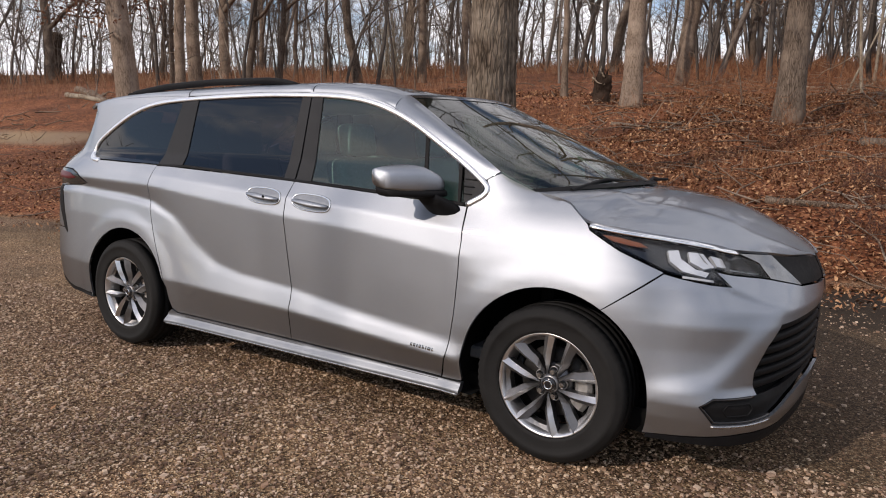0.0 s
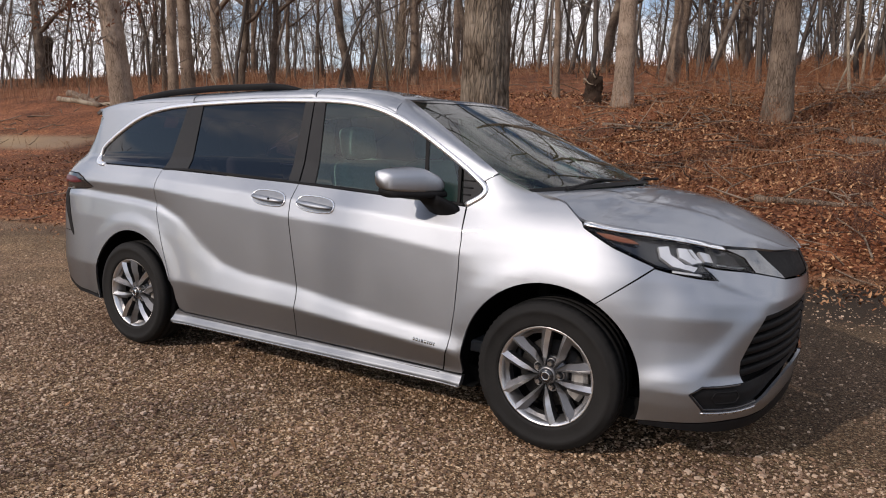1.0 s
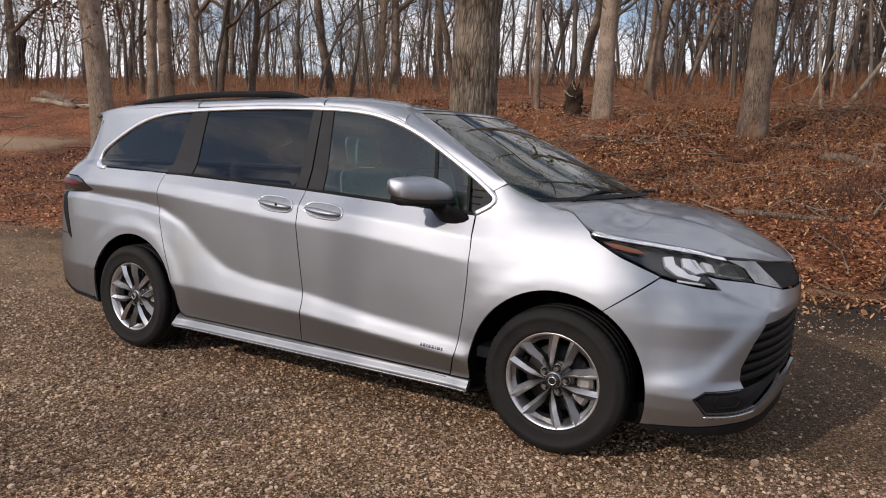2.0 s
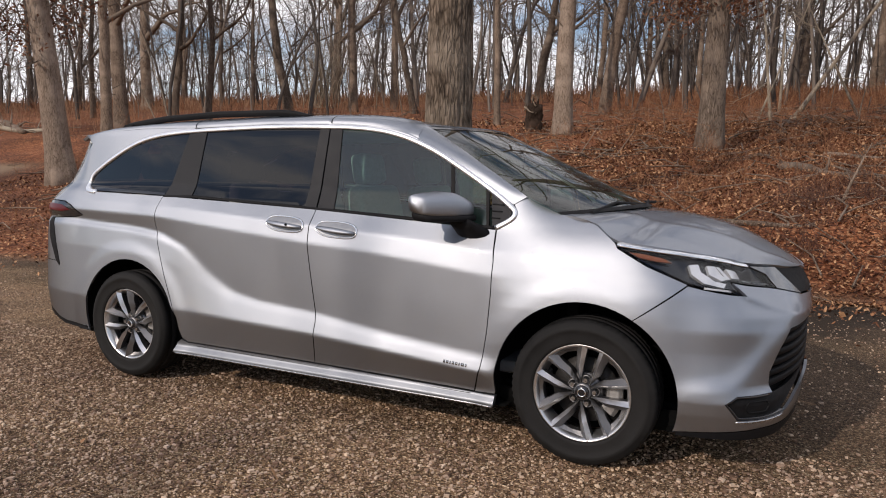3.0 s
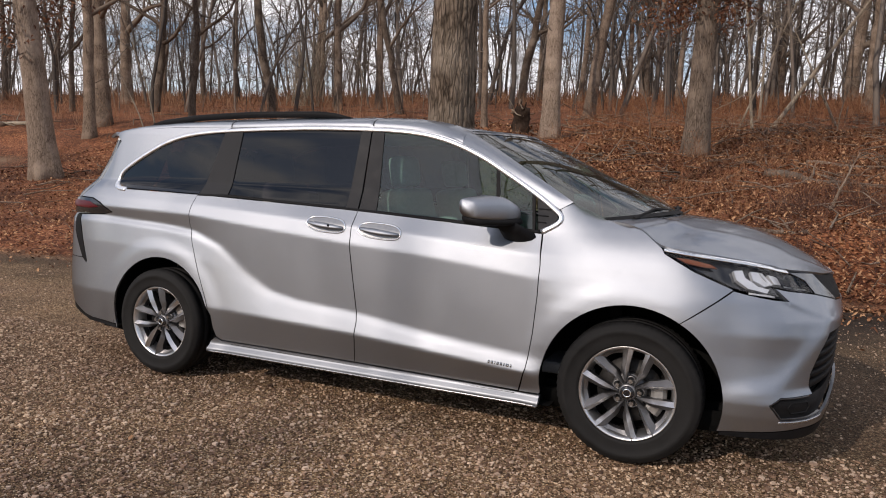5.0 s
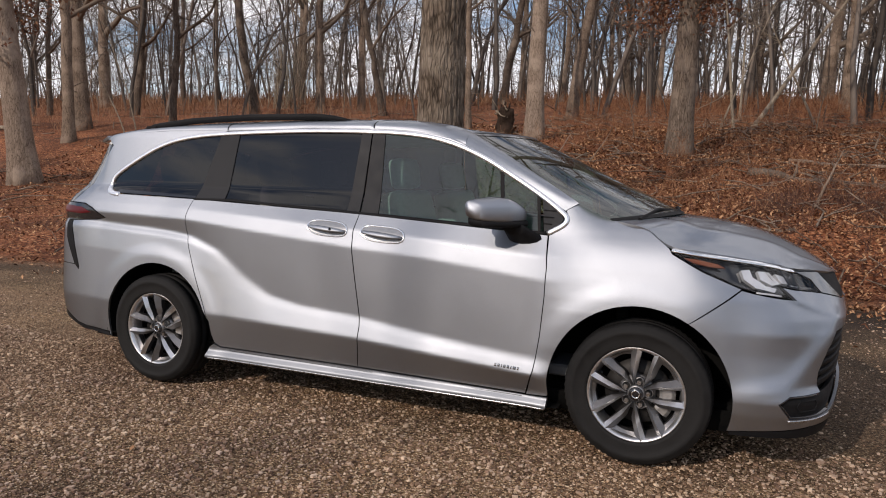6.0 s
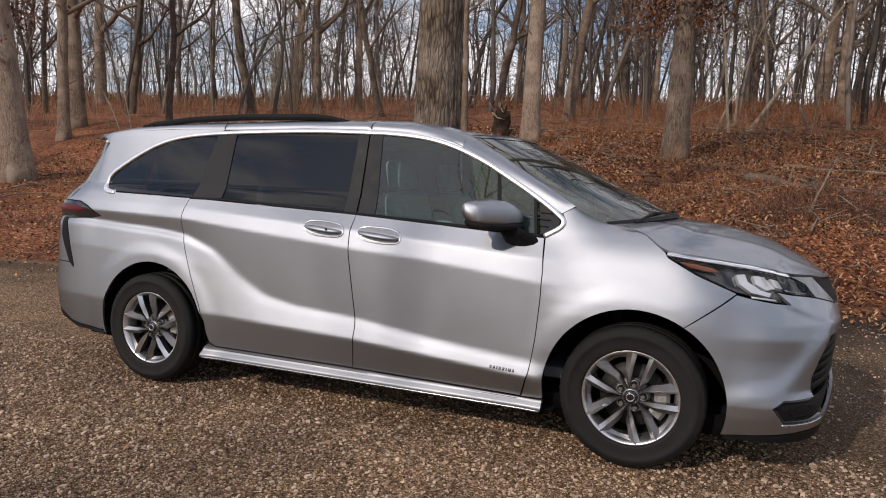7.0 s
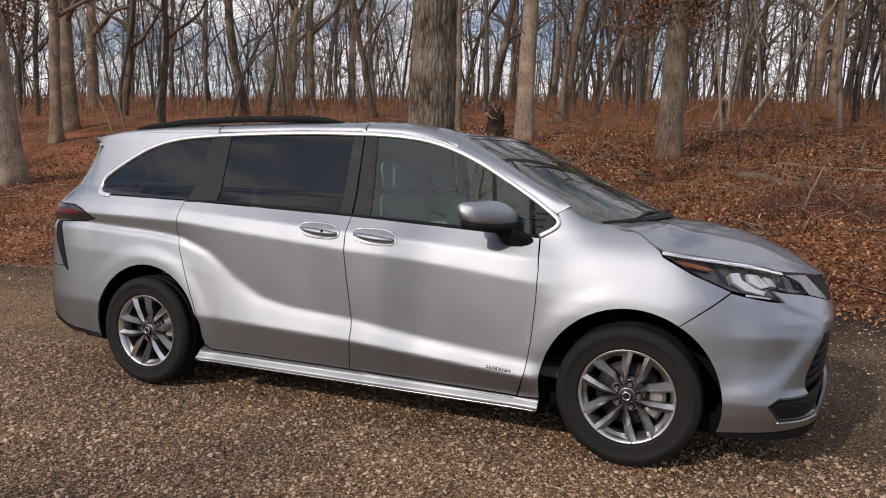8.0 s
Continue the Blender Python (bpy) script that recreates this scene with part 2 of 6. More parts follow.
def ground_sheet():
    u = np.linspace(-1, 1, 281)
    xs = np.sinh(u * 5.2) / np.sinh(5.2) * 620 - 3
    w = np.linspace(-1, 1, 281)
    ys = np.sinh(w * 5.2) / np.sinh(5.2) * 620 + 4
    X, Y = np.meshgrid(xs, ys, indexing="ij")
    D = Y - 4.2 - .19 * X
    Z = rise(X, Y)
    wob = np.zeros_like(X)
    for i in range(len(xs)):
        for j in range(len(ys)):
            if abs(X[i, j]) < 90 and abs(Y[i, j]) < 110:
                wob[i, j] = noise.noise((X[i, j] * .35, Y[i, j] * .35, 0)) * .6 + noise.noise((X[i, j] * 1.3, Y[i, j] * 1.3, 4)) * .3
    Z = Z + wob * (.02 + .16 * step(.3, 6, D))
    Z = np.where(D < .3, Z * .5 * step(-.5, .3, D), Z)
    Z = np.where((D < 0), wob * .012, Z)
    b = Buf()
    n = len(ys)
    i, j = np.meshgrid(np.arange(len(xs) - 1), np.arange(n - 1), indexing="ij")
    quads = np.stack([i * n + j, (i + 1) * n + j, (i + 1) * n + j + 1, i * n + j + 1], -1).reshape(-1, 4)
    b.add(np.stack([X, Y, Z], -1), quads)
    me = b.mesh("ground", GROUND)
    col = np.zeros((X.size, 4))
    edge = D + wob * .9
    col[:, 0] = np.maximum(step(-.25, .35, edge), step(-9, -11, Y + wob * 3)).ravel()
    col[:, 1] = (step(-20.5, -22.5, X) * step(9.3, 9.9, D + wob) * step(11.8, 11.0, D + wob)).ravel()
    # blue: dark brown along the bank's foot and around the van's nose
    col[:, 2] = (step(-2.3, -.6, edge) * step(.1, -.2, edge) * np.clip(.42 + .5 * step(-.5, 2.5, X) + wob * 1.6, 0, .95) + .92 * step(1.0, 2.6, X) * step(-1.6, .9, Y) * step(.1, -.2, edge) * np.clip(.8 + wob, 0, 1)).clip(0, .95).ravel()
    col[:, 3] = 1
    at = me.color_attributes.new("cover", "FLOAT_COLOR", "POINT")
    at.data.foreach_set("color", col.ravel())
    return tagged(new("ground", me), "gravel lot with a leaf-covered wooded bank behind it", "ground", kind="structure")


ground_sheet()


def height(x, y):
    w = noise.noise((x * .35, y * .35, 0)) * .6 + noise.noise((x * 1.3, y * 1.3, 4)) * .3
    d = y - 4.2 - .19 * x
    return float(rise(x, y)) + w * (.02 + .16 * float(step(.3, 6, d))) if d > .3 else w * .012


# ---- trees ----
def wander(rng, start, way, length, n, bend, up=0.0):
    pts = [np.array(start, float)]
    d = np.array(way, float)
    d /= np.linalg.norm(d)
    for _ in range(n):
        d = d + rng.normal(0, bend, 3) + np.array([0, 0, up])
        d /= np.linalg.norm(d)
        pts.append(pts[-1] + d * length / n)
    return np.array(pts)


def branch_out(buf, rng, pts, r0, length, depth, count, lo=.3, sides=5, spread=.9, tips=None):
    """Side branches along a limb, and theirs in turn."""
    n = len(pts) - 1
    for k in range(count):
        f = lo + (1 - lo) * (k + rng.random()) / count
        at = min(f * n, n - .01)
        i = int(at)
        p = pts[i] + (pts[i + 1] - pts[i]) * (at - i)
        along = pts[i + 1] - pts[i]
        along = along / np.linalg.norm(along)
        side = np.cross(along, rng.normal(0, 1, 3))
        side /= np.linalg.norm(side) + 1e-9
        way = along * rng.uniform(.35, .9) + side * spread + np.array([0, 0, .25])
        ln = length * rng.uniform(.55, 1.1) * (1.15 - .55 * f)
        r = r0 * (1 - .75 * f) * rng.uniform(.35, .6)
        m = 4 if depth > 1 else 3
        q = wander(rng, p, way, ln, m, .20, .05)
        buf.tube(q, np.linspace(max(r, .006), max(r * .22, .003), m + 1), max(3, sides), cap=False)
        if tips is not None and depth <= 1:
            tips.extend(q[1:])
        if depth > 1:
            branch_out(buf, rng, q, r, ln * .55, depth - 1, max(3, int(count * .7)), .2, max(3, sides - 1), spread, tips)


def leaf_cloud(buf, rng, tips, count, size, drop=.25):
    for _ in range(count):
        c = tips[rng.integers(len(tips))] + rng.normal(0, drop, 3)
        a = rng.normal(0, 1, 3)
        a /= np.linalg.norm(a)
        b = np.cross(a, rng.normal(0, 1, 3))
        b /= np.linalg.norm(b) + 1e-9
        s = size * rng.uniform(.6, 1.3)
        nrm = np.cross(a, b) * s * .25
        buf.add([c - a * s, c + b * s * .45 + nrm, c + a * s, c - b * s * .45 + nrm], tris=[(0, 1, 2), (0, 2, 3)])


def tree(name, label, x, y, dia, tall, lean=(0, 0), bark=None, seed=1, clear=.4, limbs=9, depth=3, crook=.02, detail=14, furrow=.0, leaves=0, low_twigs=0, flare=.35, sink=.25, group="", forks=6, stout=1.0, low_from=1.2):
    rng = np.random.default_rng(seed)
    z0 = height(x, y)
    base = new(name)
    base.location = (x, y, z0)
    rings = 34
    h = np.linspace(-sink, tall, rings) if not furrow else np.concatenate([np.linspace(-sink, 7, 110), np.linspace(7.3, tall, 30)])
    rings = len(h)
    f = np.clip(h / tall, 0, 1)
    wx = np.cumsum(rng.normal(0, crook, rings)) * tall / rings * 1.2
    wy = np.cumsum(rng.normal(0, crook, rings)) * tall / rings * 1.2
    k = np.argmin(abs(h))
    px = np.interp(h, h, wx - wx[k]) * np.clip(h / 3, 0, 1) + lean[0] * h
    py = np.interp(h, h, wy - wy[k]) * np.clip(h / 3, 0, 1) + lean[1] * h
    pts = np.stack([px, py, h], 1)
    r = dia / 2 * (1 - .80 * f ** 1.15) * (1 + flare * np.exp(-np.clip(h, 0, 9) / (dia * .8)))
    sides = detail if not furrow else 100
    th = np.arange(sides) * 2 * math.pi / sides
    rr = np.repeat(r[:, None], sides, 1)
    ph = rng.uniform(0, 6.28, 4)
    rr *= 1 + .05 * np.sin(2 * th + ph[0])[None, :] + .035 * np.sin(3 * th + ph[1] + h[:, None] * .4)
    rr *= 1 + flare * .45 * np.exp(-np.clip(h, 0, 9) / (dia * .6))[:, None] * np.sin(5 * th + ph[2])[None, :]
    if furrow:
        for i in range(rings):
            for j in range(sides):
                p = (math.cos(th[j]) * 7.5, math.sin(th[j]) * 7.5, h[i] * 1.5)
                v = noise.noise(p) + .5 * noise.noise((p[0] * 2.2, p[1] * 2.2, p[2] * 1.8))
                rr[i, j] += furrow * (1 - 2.2 * abs(v))
    b = Buf()
    b.tube(pts, rr, sides)
    child("trunk", b.mesh("trunk", bark or BARK_GREY), base)
    c = Buf()
    tips = []
    first = clear * tall
    for i in range(limbs):
        hz = first + (tall - first) * ((i + rng.random() * .8) / limbs) ** .9
        p = np.array([np.interp(hz, h, px), np.interp(hz, h, py), hz])
        az = i * 2.4 + rng.uniform(-.5, .5)
        rise_up = rng.uniform(.35, 1.0)
        ln = tall * rng.uniform(.24, .38) * (1.25 - .7 * hz / tall)
        r0 = np.interp(hz, h, r) * rng.uniform(.4, .62) * stout
        q = wander(rng, p, (math.cos(az), math.sin(az), rise_up), ln, 8, .16, .05)
        c.tube(q, np.linspace(r0, r0 * .2, 9), 7, cap=False)
        branch_out(c, rng, q, r0, ln * .5, depth, forks, .2, 5, .9, tips)
    for i in range(low_twigs):
        hz = rng.uniform(low_from, first + 2)
        p = np.array([np.interp(hz, h, px), np.interp(hz, h, py), hz])
        az = rng.uniform(0, 6.28)
        ln = rng.uniform(.8, 2.4)
        q = wander(rng, p, (math.cos(az), math.sin(az), rng.uniform(-.1, .7)), ln, 5, .2, .02)
        c.tube(q, np.linspace(.022, .006, 6), 4, cap=False)
        branch_out(c, rng, q, .016, ln * .5, 1, 5, .25, 3, .9, tips)
    if c.n_tubes:
        child("crown", c.mesh("crown", bark if bark in (BARK_DARK, BARK_PALE) else TWIG), base, "bare spreading branches")
    if leaves:
        lb = Buf()
        low = [p for p in tips if 3.4 < p[2] < 7] or tips
        leaf_cloud(lb, rng, low, leaves, .075)
        child("foliage", lb.mesh("foliage", OAK_LEAVES, False), base, "dry russet leaves still clinging")
    return tagged(base, label, "tree", group)
# ---- the minivan's materials ----
def paint_material():
    """Silver metallic: a flake layer of two Gaussian lobes under a thin clear coat."""
    m = bpy.data.materials.new("silver_paint")
    m.use_nodes = True
    t = m.node_tree
    t.nodes.clear()
    co = node(m, "ShaderNodeTexCoord")
    fl = node(m, "ShaderNodeTexVoronoi", Scale=1400.0)
    join(m, co, "Object", fl, "Vector")
    r = ramp(m, [(0, FLAKE[0]), (1, FLAKE[1])])
    s = node(m, "ShaderNodeSeparateColor")
    join(m, fl, "Color", s, "Color")
    join(m, s, "Red", r, "Fac")
    dust = node(m, "ShaderNodeTexNoise", Scale=3.0, Detail=8.0, Roughness=.7)
    join(m, co, "Object", dust, "Vector")
    rr = ramp(m, [(.3, (.465,) * 3), (.7, (.505,) * 3)])
    join(m, dust, "Fac", rr, "Fac")
    lobe = node(m, "ShaderNodeBsdfAnisotropic")
    wide = node(m, "ShaderNodeBsdfAnisotropic", Roughness=.68)
    coat = node(m, "ShaderNodeBsdfAnisotropic", Roughness=.05)
    lobe.distribution = wide.distribution = "BECKMANN"
    join(m, rr, "Color", lobe, "Roughness")
    join(m, r, "Color", lobe, "Color")
    join(m, r, "Color", wide, "Color")
    flakes = node(m, "ShaderNodeMixShader", Fac=.40)
    join(m, lobe, "BSDF", flakes, 1)
    join(m, wide, "BSDF", flakes, 2)
    fr = node(m, "ShaderNodeFresnel", IOR=1.42)
    top = node(m, "ShaderNodeMixShader")
    join(m, fr, "Fac", top, "Fac")
    join(m, flakes, "Shader", top, 1)
    join(m, coat, "BSDF", top, 2)
    out = node(m, "ShaderNodeOutputMaterial")
    join(m, top, "Shader", out, "Surface")
    return m


def worn(name, base, rough, scale=30.0, amount=.25, **more):
    """A plain surface with faint mottling and uneven gloss."""
    m = material(name, base, rough, **more)
    co = node(m, "ShaderNodeTexCoord")
    n = node(m, "ShaderNodeTexNoise", Scale=scale, Detail=6.0, Roughness=.65)
    join(m, co, "Object", n, "Vector")
    lo, hi = tuple(c * (1 - amount) for c in base), tuple(min(1, c * (1 + amount)) for c in base)
    r = ramp(m, [(.3, lo), (.7, hi)])
    join(m, n, "Fac", r, "Fac")
    join(m, r, "Color", bsdf(m), "Base Color")
    q = ramp(m, [(.3, (rough * .85,) * 3), (.7, (min(1, rough * 1.15),) * 3)])
    join(m, n, "Fac", q, "Fac")
    join(m, q, "Color", bsdf(m), "Roughness")
    return m


def glass_material(name, tint, rough=.0, ior=1.55, film=0.0):
    """Thin pane: clear or tinted transparency with a film of dust, under a glossy Fresnel layer."""
    m = bpy.data.materials.new(name)
    m.use_nodes = True
    t = m.node_tree
    t.nodes.clear()
    out = t.nodes.new("ShaderNodeOutputMaterial")
    mix = t.nodes.new("ShaderNodeMixShader")
    fr = t.nodes.new("ShaderNodeFresnel")
    fr.inputs["IOR"].default_value = ior
    tr = t.nodes.new("ShaderNodeBsdfTransparent")
    tr.inputs["Color"].default_value = (*tint, 1)
    gl = t.nodes.new("ShaderNodeBsdfGlossy")
    gl.inputs["Roughness"].default_value = rough
    gl.inputs["Color"].default_value = (1, 1, 1, 1)
    gain = t.nodes.new("ShaderNodeMath")
    gain.operation = "MULTIPLY"
    gain.inputs[1].default_value = 1.0
    gain.use_clamp = True
    t.links.new(fr.outputs[0], gain.inputs[0])
    t.links.new(gain.outputs[0], mix.inputs[0])
    dust = t.nodes.new("ShaderNodeBsdfDiffuse")
    dust.inputs["Color"].default_value = (.50, .62, .58, 1)
    veil = t.nodes.new("ShaderNodeMixShader")
    veil.inputs[0].default_value = film
    t.links.new(tr.outputs[0], veil.inputs[1])
    t.links.new(dust.outputs[0], veil.inputs[2])
    t.links.new(veil.outputs[0], mix.inputs[1])
    t.links.new(gl.outputs[0], mix.inputs[2])
    t.links.new(mix.outputs[0], out.inputs["Surface"])
    return m


FLAKE = ((.286, .306, .340), (.367, .392, .435))
PAINT = paint_material()
CHROME = material("chrome", (.86, .87, .88), .16, 1.0)
SATIN = worn("satin_metal", (.44, .45, .465), .28, 40, .08, metal=1.0)
# body silver darkened to paint the shade inside the flat handle cups
CUP = worn("shaded_silver", (.33, .335, .345), .35, 40, .1, metal=.8)
BLACK = worn("black_plastic", (.010, .010, .011), .6, 50, .3, spec=.12)
GLOSS = material("gloss_black", (.012, .012, .014), .12, coat=.5)
PILLAR = worn("satin_black_trim", (.021, .022, .025), .6, 20, .12, spec=.2)
DARK = material("dark_void", (.008, .008, .008), .95, spec=.03)
RUBBER = worn("tyre_rubber", (.0125, .0122, .0122), .76, 14, .4, spec=.22)
ALLOY = worn("alloy_wheel", (.24, .237, .24), .42, 25, .1, metal=.9)
MACHINED = worn("machined_alloy", (.66, .66, .67), .33, 25, .06, metal=.95)
TRIM = worn("bright_trim", (.90, .91, .93), .34, 25, .03, metal=1.0)
ALLOY_DARK = worn("dark_alloy", (.055, .055, .058), .45, 25, .15, metal=.7)
WING = worn("wing_metal", (.24, .245, .25), .22, 40, .1, metal=1.0)
CAST = worn("cast_caliper", (.42, .41, .40), .5, 35, .2, metal=.8)
STEEL = worn("brake_steel", (.045, .043, .042), .6, 35, .25, metal=.8)
GLASS = glass_material("clear_glass", (.38, .66, .58), ior=1.60, film=.03)
PRIVACY = glass_material("privacy_glass", (.060, .050, .062), ior=1.52)
SHIELD = glass_material("windscreen_glass", (.15, .25, .20), ior=1.56, film=.014)
LENS = glass_material("lamp_lens", (.86, .88, .90), ior=1.36)
RED_LENS = material("red_lens", (.085, .002, .005), .3, spec=.25)
AMBER = material("amber_lens", (.20, .052, .010), .3, coat=.2)
LAMP_WHITE = material("lamp_reflector", (.72, .74, .78), .2, .4)
SEAT = worn("grey_seat_cloth", (.36, .39, .38), .85, 60, .15)
HEADLINER = worn("pale_headliner", (.55, .56, .55), .9, 60, .08)
CABIN = worn("cabin_plastic", (.10, .105, .11), .7, 30, .2)
MUD = worn("silver_sill", (.24, .255, .28), .48, 12, .06, metal=1.0)


from mathutils.geometry import delaunay_2d_cdt


# ---- the outer skin: a plan contour and half-widths by height ----
PLAN = [(-2.66, 0), (-2.65, -.4), (-2.62, -.66), (-2.53, -.84), (-2.33, -.925), (-2.0, -.96), (-1.5, -.97), (-.5, -.97),
        (.5, -.97), (1.5, -.97), (1.8, -.966), (2.0, -.952), (2.16, -.918), (2.30, -.84), (2.40, -.705), (2.46, -.5), (2.495, -.25), (2.505, 0)]
ZLO, ZHI, ZN = .18, 1.70, 305


def smooth_rows(a, n, axis):
    h = math.ceil(3 * n)
    k = np.exp(-.5 * (np.arange(-h, h + 1) / n) ** 2)
    k /= k.sum()
    pad = [(0, 0), (0, 0)]
    pad[axis] = (h, h)
    b = np.pad(a, pad, mode="edge")
    return np.apply_along_axis(lambda r: np.convolve(r, k, mode="valid"), axis, b)


def contour():
    """Points every centimetre along the plan, with s = x beside the doors."""
    p = np.array(PLAN, float)
    q = np.vstack([2 * p[0] - p[1], p, 2 * p[-1] - p[-2]])
    q[0] = (p[1][0], -p[1][1])
    q[-1] = (p[-2][0], -p[-2][1])
    out = []
    for i in range(1, len(q) - 2):
        a, b, c, d = q[i - 1], q[i], q[i + 1], q[i + 2]
        n = max(4, int(np.linalg.norm(c - b) / .005))
        t = np.linspace(0, 1, n, endpoint=False)[:, None]
        ta = (c - a) / np.linalg.norm(c - a) * np.linalg.norm(c - b)
        tb = (d - b) / np.linalg.norm(d - b) * np.linalg.norm(c - b)
        out.append((2 * t**3 - 3 * t**2 + 1) * b + (t**3 - 2 * t**2 + t) * ta + (3 * t**2 - 2 * t**3) * c + (t**3 - t**2) * tb)
    out = np.vstack(out + [p[-1:]])
    s = np.concatenate([[0], np.cumsum(np.linalg.norm(np.diff(out, axis=0), axis=1))])
    s -= np.interp(0, out[:, 0], s)
    grid = np.arange(math.ceil(s[0] * 100) / 100, s[-1], .01)
    xy = np.stack([np.interp(grid, s, out[:, 0]), np.interp(grid, s, out[:, 1])], 1)
    return grid, smooth_rows(xy, 3, 0)


SG, CXY = contour()
CT = np.gradient(CXY, axis=0)
CT /= np.linalg.norm(CT, axis=1)[:, None]
CN = np.stack([CT[:, 1], -CT[:, 0]], 1)
ZG = np.linspace(ZLO, ZHI, ZN)


def half_widths():
    w = np.zeros((len(SG), ZN))
    fz = [.18, .24, .33, .395, .46, .60, .70, .765, .85, .92, 1.0, 1.1]
    fs = [1.75, 1.9, 2.05, 2.2, 2.36, 2.53, 2.74, 3.0, 3.25]
    inset = np.array([
        [.05, .05, .05, .05, .06, .07, .08, .08, .08], [.04, .04, .035, .03, .04, .04, .04, .04, .04],
        [.02, .015, .012, .01, .015, .02, .02, .02, .02], [.012, .006, .002, .0, .01, .02, .02, .015, .01],
        [.012, .012, .012, .02, .045, .05, .03, .01, .0], [.01, .022, .034, .042, .045, .025, .01, .0, .0],
        [.01, .026, .042, .050, .046, .012, .005, .0, .0], [.012, .034, .060, .074, .062, .016, .008, .002, .0],
        [.02, .050, .084, .116, .125, .098, .05, .02, .01], [.05, .080, .120, .162, .18, .165, .10, .055, .045],
        [.085, .13, .178, .218, .242, .225, .14, .08, .07], [.155, .215, .27, .30, .32, .30, .22, .17, .16]])
    for i, s in enumerate(SG):
        zcr = np.interp(s, [-2.0, -1.07, 0, 1.0], [.52, .51, .47, .395])
        zs = np.interp(s, [-2.1, -1.5, -1.26, -1.04, -.82, -.63, -.41, 0, .43, .92, 1.1], [1.04, 1.01, .985, .91, .76, .66, .62, .59, .535, .49, .48])
        zu = np.interp(s, [-2.1, -1.3, -.6, 0, .35, .65, 1.03], [1.11, 1.09, 1.03, .98, .96, .93, .885])
        zb = np.interp(s, [-2.0, -1.28, 0, 1.03], [1.24, 1.22, 1.175, 1.115])
        wm = np.interp(s, [-1.5, -1.2, -.82, -.4, .6, 1.0], [.922, .93, .945, .956, .958, .955])
        wc = np.interp(s, [-2.4, -1.2, -.6, 1], [.962, .975, .983, .98])
        zu = max(zu, zs + .05)
        tuck = .009 * np.interp(s, [-2.25, -2.05, -1.3, -1.1, -.75, -.05, .1, .5, .95], [0, 1.5, 1.5, 1, 1, 1, .75, .65, 0])
        hq = np.clip((-.85 - s) / .5, 0, 1)
        zh, wh = zcr + (zs - zcr) * .66, wc + (wm - wc) * (.66 - .40 * hq * hq * (3 - 2 * hq))
        kz = 1 - .034 / max(zs - zh, .04)
        door = np.interp(ZG, [.18, .212, .228, .246, .272, .298, zcr, zh, zs - .034, zs, zu, (zu + zb) / 2, zb, 1.29, 1.62, 1.70],
                         [.90, .955, .962, .963, .938, .938, wc, wh - tuck * .5, (wh - tuck * .5) * (1 - kz) + (wm - tuck) * kz + .013 * hq, wm - tuck, wm + .003, wm - .022, .866, .822, .748, .72])
        fend = np.interp(ZG, [.18, .212, .228, .246, .272, .298, .55, .66, .74, .82, .9, .96, 1.01, 1.06, 1.12, 1.19, 1.27, 1.7], [.90, .955, .962, .963, .940, .942, .968, .968, .965, .956, .940, .923, .906, .885, .860, .836, .810, .70])
        f = np.clip((s - .98) / .25, 0, 1)
        f = f * f * (3 - 2 * f)
        row = door * (1 - f) + fend * f
        lean = np.clip((s - 1.14) / .26, 0, 1)
        row = row - lean * lean * (3 - 2 * lean) * 1.9 * np.clip(ZG - 1.025, 0, .24) ** 2
        for cx in (1.53, -1.53):
            r = np.hypot(s - cx, ZG - .36)
            k = np.clip((.57 - r) / .09, 0, 1)
            row = row + .010 * k * k * (3 - 2 * k)
        if s < -2.15:
            row = row - np.clip((-2.15 - s) / .3, 0, 1) * np.clip(ZG - 1.17, 0, 1) * .30
        if s > 1.6:
            ins = [np.interp(s, fs, v) for v in inset]
            nose = .97 - np.interp(ZG, fz, ins)
            zd = np.interp(s, [1.95, 2.204, 2.338, 2.462, 2.545, 3.0], [.425, .463, .575, .688, .768, .78])
            dz = ZG - zd
            k1, k2 = np.clip((dz + .015) / .085, 0, 1), np.clip((dz - .09) / .24, 0, 1)
            fade = np.clip((s - 1.93) / .2, 0, 1) * np.clip((2.62 - s) / .1, 0, 1)
            nose = nose - .016 * fade * k1 * k1 * (3 - 2 * k1) * (1 - k2 * k2 * (3 - 2 * k2)) + .004 * fade * np.exp(-(dz / .03) ** 2)
            zl = np.interp(s, [2.26, 2.56], [.872, .785])
            leg = np.clip((s - 2.22) / .08, 0, 1) * np.clip((2.63 - s) / .07, 0, 1)
            below = zl - ZG
            lip = np.clip((below + .004) / .022, 0, 1) * (1 - np.clip((below - .02) / .15, 0, 1))
            nose = nose + leg * (.007 * np.exp(-(below / .014) ** 2) - .013 * lip)
            g = np.clip((s - 1.68) / .3, 0, 1)
            row = row * (1 - g) + nose * g
        w[i] = row
    w = smooth_rows(w, 1.3, 1)
    return smooth_rows(w, 3, 0)


WG = half_widths()


